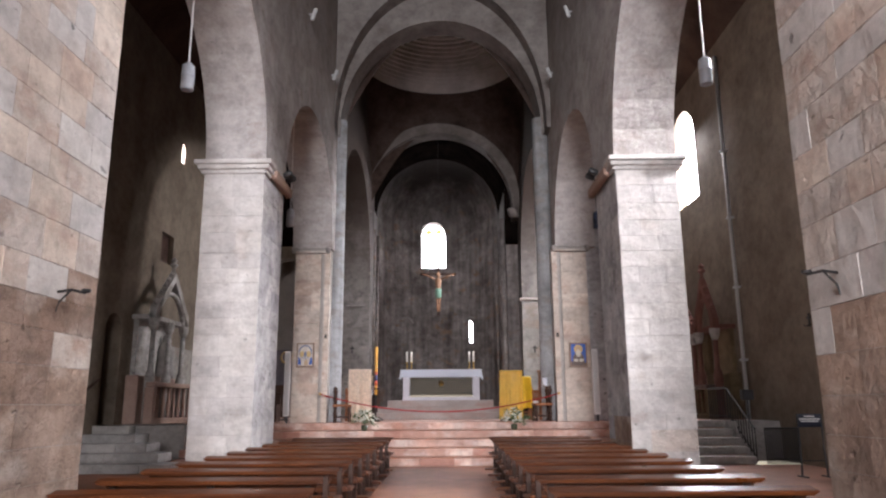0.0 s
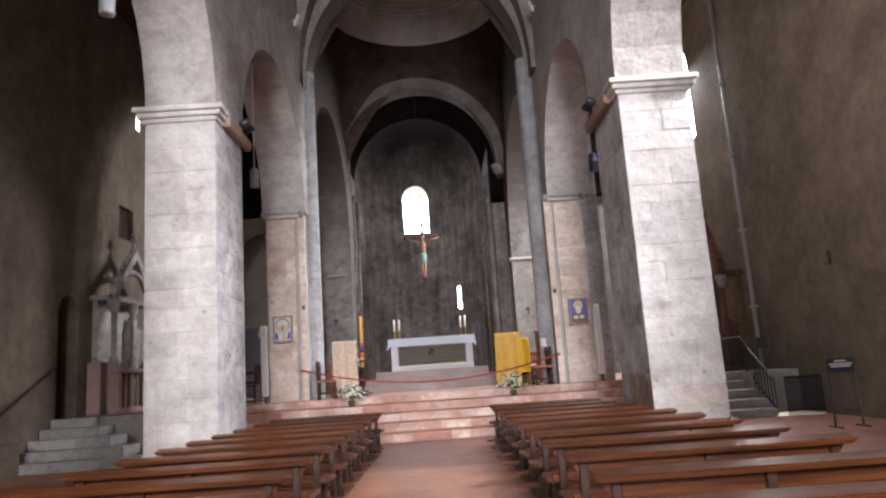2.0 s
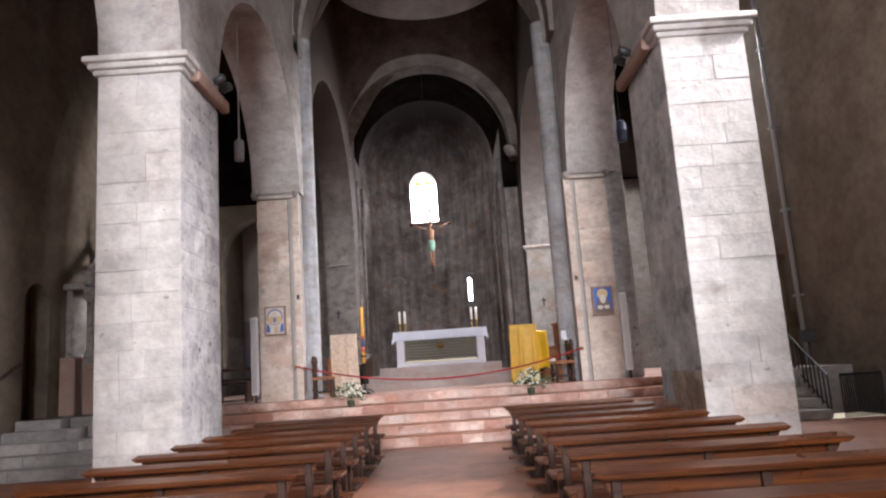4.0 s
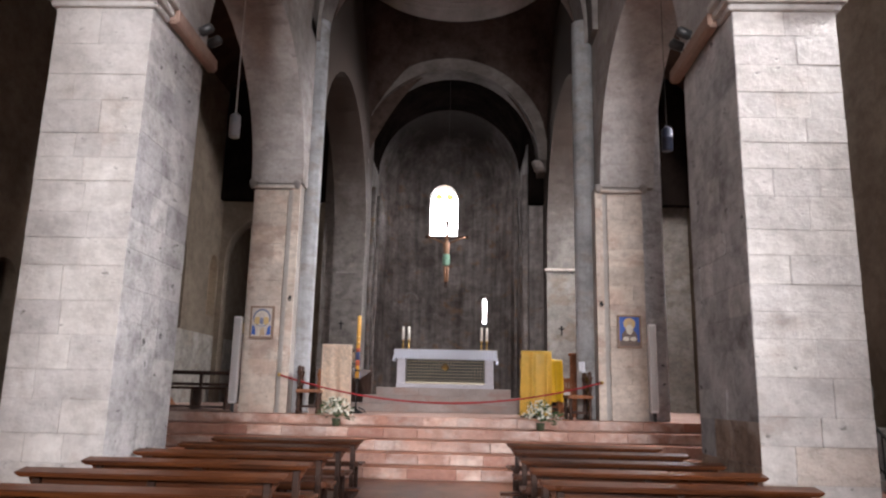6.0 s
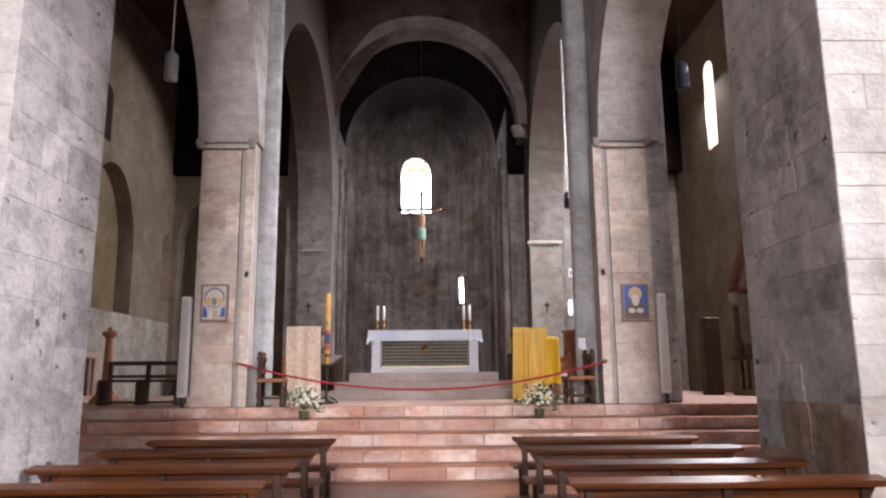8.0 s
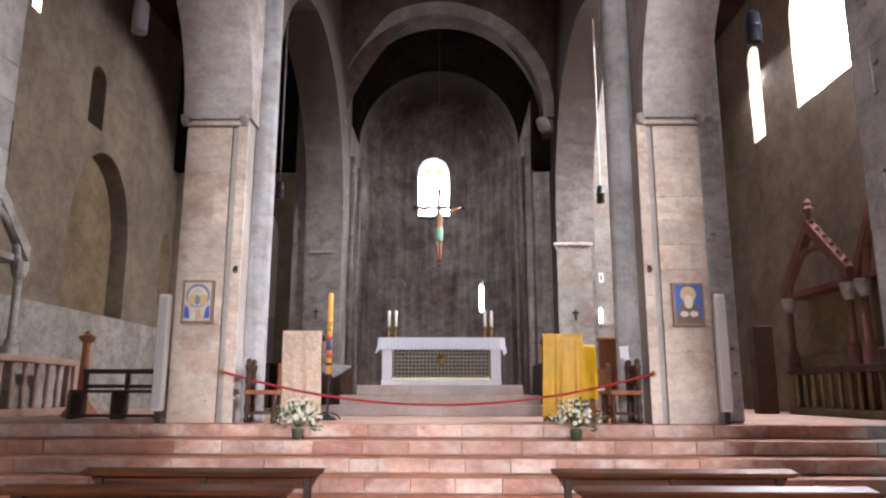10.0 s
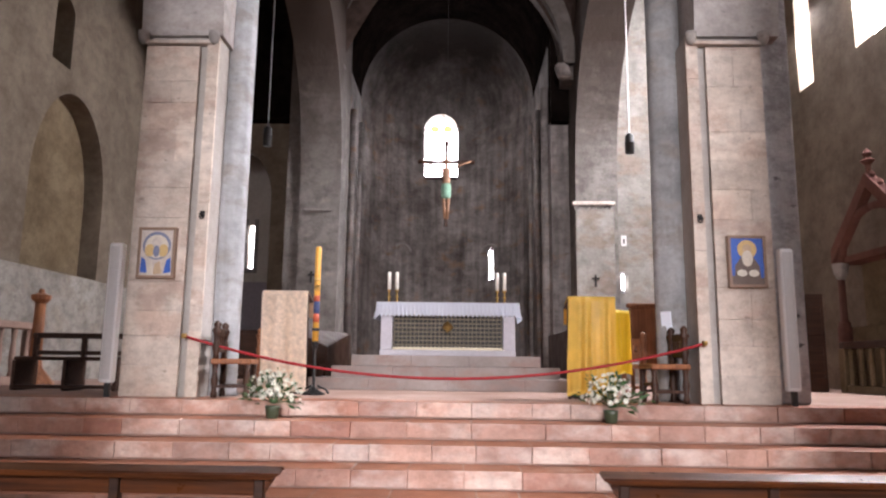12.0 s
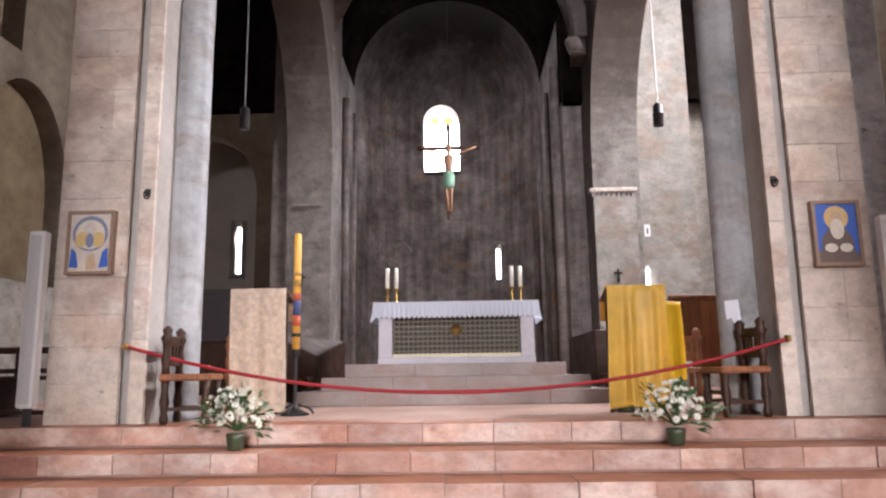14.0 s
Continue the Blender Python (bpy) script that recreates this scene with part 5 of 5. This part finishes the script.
def tomb_canopy(x, d, y0, y1, zs, zt, mat, colmat, label, columns):
    """A gabled gothic canopy on columns against an aisle wall."""
    e = thing("tomb_canopy", label, "tomb")
    ym = (y0 + y1) / 2
    xo = x + 0.55 * d
    # two sloping gable rafters with crockets
    for s in (-1, 1):
        a, b = Vector((xo, ym + s * (y1 - y0) / 2, zs)), Vector((xo, ym, zt))
        bm = bmesh.new()
        dz = Vector((0, 0, 0.28))
        q = []
        for p in (a, b):
            for t in (-0.09, 0.09):
                q += [bm.verts.new(p + Vector((t, 0, 0))), bm.verts.new(p + Vector((t, 0, 0)) - dz)]
        for f in ((0, 1, 3, 2), (4, 6, 7, 5), (0, 4, 5, 1), (2, 3, 7, 6), (0, 2, 6, 4), (1, 5, 7, 3)):
            bm.faces.new([q[k] for k in f])
        g = part("gable_rafter", bm, mat, e)
        for k in range(6):
            p = a.lerp(b, (k + 0.5) / 6)
            part("crocket", lathe([(0.02, 0), (0.06, 0.04), (0.04, 0.09), (0.01, 0.12)], tuple(p), 7), mat, g)
        part("roof", box(min(x, xo) , max(x, xo), min(a.y, b.y), max(a.y, b.y), zs - 0.3, zs - 0.18), mat, e)
    part("finial", lathe([(0.05, 0), (0.05, 0.2), (0.13, 0.28), (0.06, 0.34), (0.09, 0.42), (0.01, 0.52)], (xo, ym, zt - 0.05), 8), mat, e)
    # pointed arch below the gable
    n = 14
    for s in (-1, 1):
        pts = [(xo, ym + s * (y1 - y0 - 0.5) / 2 * math.cos(k / n * math.pi / 2), zs - 0.28 + (zt - zs - 0.35) * math.sin(k / n * math.pi / 2)) for k in range(n + 1)]
        part("arch_rib", tube(pts, 0.075, 8), mat, e, "", True)
    for y in columns:
        c = part("column", lathe([(0.13, CHANCEL - 2.2), (0.13, 0.0), (0.11, 0.0), (0.11, 0.08), (0.07, 0.12), (0.065, zs - 2.2 - 0.62)], (xo, y, 2.2), 12), colmat, e, "", True)
        part("capital", lathe([(0.065, 0), (0.12, 0.1), (0.15, 0.26), (0.15, 0.33)], (xo, y, zs - 0.62), 10), TOMBSTONE, c)
    part("plinth", box(min(x, x + 0.34 * d), max(x, x + 0.34 * d), y0 - 0.1, y1 + 0.1, CHANCEL, 2.2, 0.02), TOMBPINK if mat == TOMBSTONE else OCHRE, e)
    part("back_slab", box(min(x, x + 0.12 * d), max(x, x + 0.12 * d), y0 + 0.15, y1 - 0.15, 2.2, zs - 0.2), mat if mat == TOMBSTONE else OCHRE, e)
    return e


tomb_canopy(-8.29, 1, 18.5, 20.9, 4.0, 5.15, TOMBSTONE, TOMBSTONE, "pale gothic wall tomb with a gabled canopy", (18.62, 19.7, 20.78))
# sculpture on the tomb, one plain weathered mass
bm = lathe([(0.28, 0), (0.26, 0.2), (0.22, 0.5), (0.24, 0.8), (0.13, 0.95), (0.14, 1.05), (0.1, 1.2), (0.02, 1.25)], (-8.0, 20.25, 2.2), 12)
for v in bm.verts:
    v.co += 0.05 * noise.noise_vector(v.co * 4)
obj("tomb_sculpture", bm, GREY, None, "weathered grey stone sculpture standing on the tomb", "sculpture", smooth=True)
tomb_canopy(8.29, -1, 19.75, 21.3, 3.75, 5.0, TOMBRED, TOMBRED, "reddish gothic wall tomb with gabled canopy", (19.9, 21.2))
tomb_canopy(8.29, -1, 21.55, 24.3, 3.75, 5.0, TOMBRED, TOMBRED, "reddish gothic wall tomb with gabled canopy", (21.7, 24.15))
e = thing("tall_cupboard", "tall dark wooden cupboard against the aisle wall", "cupboard", (7.0, 23.7, CHANCEL))
part("body", box(-0.3, 0.12, 0, 0.3, 0, 1.86, 0.01), DARKWOOD, e)
for z in (0.25, 1.05):
    part("panel", box(-0.24, 0.06, -0.02, -0.001, z, z + 0.6, 0.012), DARKWOOD, e)

# dark plaque, hole and door in the left aisle wall
e = thing("wall_hatch", "dark wooden shutter in a square wall opening", "shutter", (-8.45, 20.5, 6.05))
part("shutter", box(-0.05, 0.0, -0.45, 0.45, -0.45, 0.45, 0.01), DARKWOOD, e)
part("ledge", box(-0.03, 0.03, -0.45, 0.45, -0.449, -0.41), DARKWOOD, e)
structure("door_1", wall_with_holes("x", -8.8, -8.7, 17.0, 18.1, CHANCEL, 3.9, ()), DARKWOOD, "dark arched wooden door in a deep reveal", "door")

# stairs in the aisles
def flight(name, x0, x1s, y0, tread, label, mats, n=5, z=0.0):
    s = structure(name, box(x0 + 0.05, min(x1s) - 0.05, y0 + 0.1 + tread * (n - 1), 18.2, z, CHANCEL - 0.03), PINKDARK, label, "stairs")
    rng = random.Random(len(name))
    for i in range(n):
        x, xe = x0, x1s[i]
        while x < xe - 0.01:
            w = rng.uniform(0.7, 1.2)
            if xe - x - w < 0.4:
                w = xe - x
            block(s, "slab", mats, x + 0.003, x + w - 0.003, y0 + tread * i, y0 + tread * (i + 1) + 0.35, z + 0.19 * i + 0.002, z + 0.19 * (i + 1))
            x += w
    return s


flight("stairs_left", -8.29, (-5.7, -6.15, -6.6, -7.05, -7.4), 15.2, 0.42, "grey stone steps narrowing up to a side door", GREYSTEP)
structure("landing_left", box(-8.29, -6.205, 17.25, 18.74, 0.0, CHANCEL - 0.006), GREYSTEP, "stone landing at the head of the aisle steps", "floor")
structure("landing_right", box(7.205, 8.29, 17.6, 18.74, 0.0, CHANCEL - 0.006), GREYSTEP, "stone landing at the head of the aisle steps", "floor")


def railing(pts, count, name, label, drop):
    e = thing(name, label, "railing")
    part("hand_rail", tube(pts, 0.025, 8), IRON, e)
    a, b = Vector(pts[0]), Vector(pts[-1])
    for k in range(count):
        p = a.lerp(b, k / (count - 1))
        part("baluster", tube([tuple(p), (p.x, p.y, p.z - drop)], 0.014, 6), IRON, e)
    part("lower_rail", tube([(p[0], p[1], p[2] - drop + 0.1) for p in pts], 0.015, 6), IRON, e)
    return e


railing([(7.24, 16.6, 0.80), (7.24, 18.1, 1.76)], 11, "stair_railing", "black iron railing along the stone steps", 0.74)
railing([(7.24, 18.12, 1.76), (7.24, 19.4, 1.76)], 9, "landing_railing", "black iron railing along the landing", 0.8)
railing([(7.45, 16.55, 0.80), (8.25, 16.6, 0.80)], 19, "iron_fence", "low black iron fence beside the steps", 0.79)
e = thing("stair_handrail", "dark sloping wooden handrail on the aisle wall", "handrail")
part("rail", tube([(-8.22, 14.7, 1.0), (-8.22, 16.9, 2.05)], 0.035, 8), DARKWOOD, e)
for y, z in ((15.0, 1.14), (16.6, 1.9)):
    part("bracket", tube([(-8.3, y, z - 0.08), (-8.22, y, z)], 0.012, 6), IRON, e)
structure("parapet_left", box(-8.298, -7.95, 14.2, 15.19, 0, 0.62), AISLE, "low plastered parapet beside the steps", "wall")

e = thing("rain_pipe", "pale grey upright pipe on the aisle wall", "pipe")
part("pipe", tube([(8.2, 19.2, CHANCEL), (8.2, 19.2, 11.5)], 0.05, 10), PIPEGREY, e, "", True)
for z in (2.5, 4.5, 6.5, 8.5):
    part("clip", box(8.12, 8.3, 19.12, 19.28, z, z + 0.05), STEEL, e)
e = thing("lamp_box", "black floodlight box beside the pipe", "floodlight", (7.75, 18.1, 1.45))
part("body", box(-0.14, 0.14, -0.1, 0.1, 0, 0.26, 0.02), BLACK, e)
part("glass", box(-0.11, 0.11, -0.106, -0.101, 0.04, 0.22), SPEAKERCLOTH2, e)
part("stand", tube([(0, 0, 0), (0, 0, -0.5)], 0.02, 6), BLACK, e)

e = thing("notice_stand", "black metal notice stand with a dark printed panel", "sign", (7.1, 13.7, 0))
for x in (-0.23, 0.23):
    part("leg", tube([(x * 1.06, 0, 0), (x * 0.97, 0, 0.5), (x, 0, 1.16)], 0.018, 8), BLACK, e)
    part("foot", box(x - 0.02, x + 0.02, -0.2, 0.2, 0, 0.025), BLACK, e)
p = part("panel", box(-0.24, 0.24, -0.012, 0.012, 0.92, 1.17, 0.004), NAVY, e, "dark blue panel with white bars of writing")
for z, w in ((1.12, 0.1), (1.07, 0.2), (1.03, 0.17)):
    part("writing_bar", box(-w, w, -0.017, -0.0125, z - 0.012, z + 0.012), WHITE, p)
part("cross_bar", tube([(-0.23, 0, 0.3), (0.23, 0, 0.3)], 0.012, 6), BLACK, e)


def box_stool(x, y, rz):
    """A low stool of upright golden boards."""
    e = thing("wooden_stool", "golden varnished wooden box stool beside a pier", "stool", (x, y, 0), rz, "box stools")
    for k in range(4):
        part("board", box(-0.18 + 0.09 * k, -0.095 + 0.09 * k, -0.17, -0.15, 0.02, 0.50, 0.005), GOLDENWOOD, e)
    for sx in (-1, 1):
        part("side", box(sx * 0.17 - 0.012, sx * 0.17 + 0.012, -0.15, 0.17, 0.0, 0.50, 0.005), GOLDENWOOD, e)
    part("seat", box(-0.21, 0.21, -0.19, 0.19, 0.50, 0.54, 0.01), GOLDENWOOD, e)
    return e


box_stool(-3.17, 6.75, 4)
box_stool(3.3, 5.72, -6)

# Added glowing fitting that stands in for a soft patch of light here.
e = thing("wall_lamp", "slim lit wall lamp on the pale stone", "lamp", (4.36, 28.3, 3.3))
part("backplate", box(-0.05, 0.05, -0.02, 0.0, -0.06, 0.5, 0.01), STEEL, e)
part("tube", lathe([(0.02, 0.0), (0.035, 0.03), (0.035, 0.4), (0.02, 0.43)], (0, -0.06, 0), 12), PATCHGLOW, e, "glowing white tube", True)
part("socket", lathe([(0.045, -0.04), (0.045, 0.02)], (0, -0.06, 0), 12), STEEL, e)
e = thing("notice_plate", "small white notice plate fixed to the wall", "notice", (4.42, 28.3, 4.62))
part("plate", box(-0.07, 0.07, -0.02, 0.0, -0.14, 0.14, 0.005), WHITE, e)
part("mark", box(-0.02, 0.02, -0.024, -0.0205, -0.08, 0.06), IRON, e)
e = thing("processional_ring", "gilt ring emblem on a tall slim pole", "emblem", (-4.9, 22.0, CHANCEL))
part("pole", lathe([(0.16, 0), (0.16, 0.02), (0.02, 0.06), (0.016, 1.74)], n=12), DARKWOOD, e)
part("ring", tube([(0.17 * math.cos(2 * math.pi * k / 24), 0, 1.92 + 0.17 * math.sin(2 * math.pi * k / 24)) for k in range(25)], 0.032, 8), GOLD, e, "gilt ring", True)

# ---- stone pieces of the piers, steps and platform ----
rng = random.Random(4)
WARM = [PALE, WARMPIER, PIERSTONE]
COOL = [PIERSTONE]
ashlar(pier_p0_left, "x", -2.9, 1, 3.4, 5.82, 0, SPRING, WARM, rng, 0.29, 0.42, [REDBROWN], 0.004, (1.5, 2.3))
ashlar(pier_p0_left, "y", 5.82, 1, -4.0, -2.93, 0, SPRING, WARM, rng, 0.5, 0.9, [REDBROWN])
ashlar(pier_p0_right, "x", 3.06, -1, 3.2, 5.2, 0, SPRING, WARM, rng, 0.29, 0.42, [REDBROWN], 0.004, (1.5, 2.3))
ashlar(pier_p1_left, "y", 11.45, -1, -4.05, -3.0, 0, SPRING - 0.22, COOL, rng, 0.31, 0.5, (), 0.009)
ashlar(pier_p1_left, "x", -3.0, 1, 11.45, 12.9, 0, SPRING - 0.22, [GREYPIER], rng, 0.34, 0.58, (), 0.005)
ashlar(pier_p1_right, "y", 11.45, -1, 3.14, 4.2, 0, SPRING - 0.22, COOL, rng, 0.31, 0.5, [PALE, PIERSTONE], 0.009, (0.2, 0.9))
ashlar(pier_p1_right, "x", 3.14, -1, 11.45, 13.1, 0, SPRING - 0.22, [GREYPIER], rng, 0.34, 0.58, [REDBROWN], 0.005, (0.7, 1.2))
ashlar(pier_p2_left, "y", 18.54, -1, -3.96, -3.26, CHANCEL, SPRING - 0.16, [WARMPIER], rng, 0.36, 0.6)
ashlar(pier_p2_left, "y", 18.56, -1, -3.17, -3.02, CHANCEL, SPRING, [WARMPIER], rng, 0.8, 0.4)
ashlar(pier_p2_right, "y", 18.54, -1, 3.24, 3.94, CHANCEL, SPRING - 0.16, [WARMPIER], rng, 0.36, 0.6)
ashlar(pier_p2_right, "y", 18.56, -1, 3.0, 3.15, CHANCEL, SPRING, [WARMPIER], rng, 0.8, 0.4)
for i, y in enumerate(STEP_Y):
    x = -6.2
    while x < 7.2 - 0.01:
        w = rng.uniform(0.36, 0.85)
        if 7.2 - x - w < 0.4:
            w = 7.2 - x
        red = 0.08 + (0.22 if i < 4 and x < -1.5 else 0.0)
        slab = block(steps, "slab", PINK, x + 0.002, x + w - 0.002, y + rng.uniform(-0.012, 0.012), y + 0.5, 0.19 * i + 0.022, 0.19 * (i + 1) + rng.uniform(-0.007, 0.0))
        slab.data = step_block(GREYSTEP if x > 5.2 else REDSLAB if rng.random() < red else PINK, GREYSTEP if x > 5.2 else TREAD)
        x += w
for x0, x1, y, z in DAIS:
    x = x0
    while x < x1 - 0.01:
        w = rng.uniform(0.8, 1.4)
        if x1 - x - w < 0.5:
            w = x1 - x
        block(dais, "slab", ALTARSTEP, x + 0.002, x + w - 0.002, y, y + 0.6, z + 0.003, z + 0.194)
        x += w
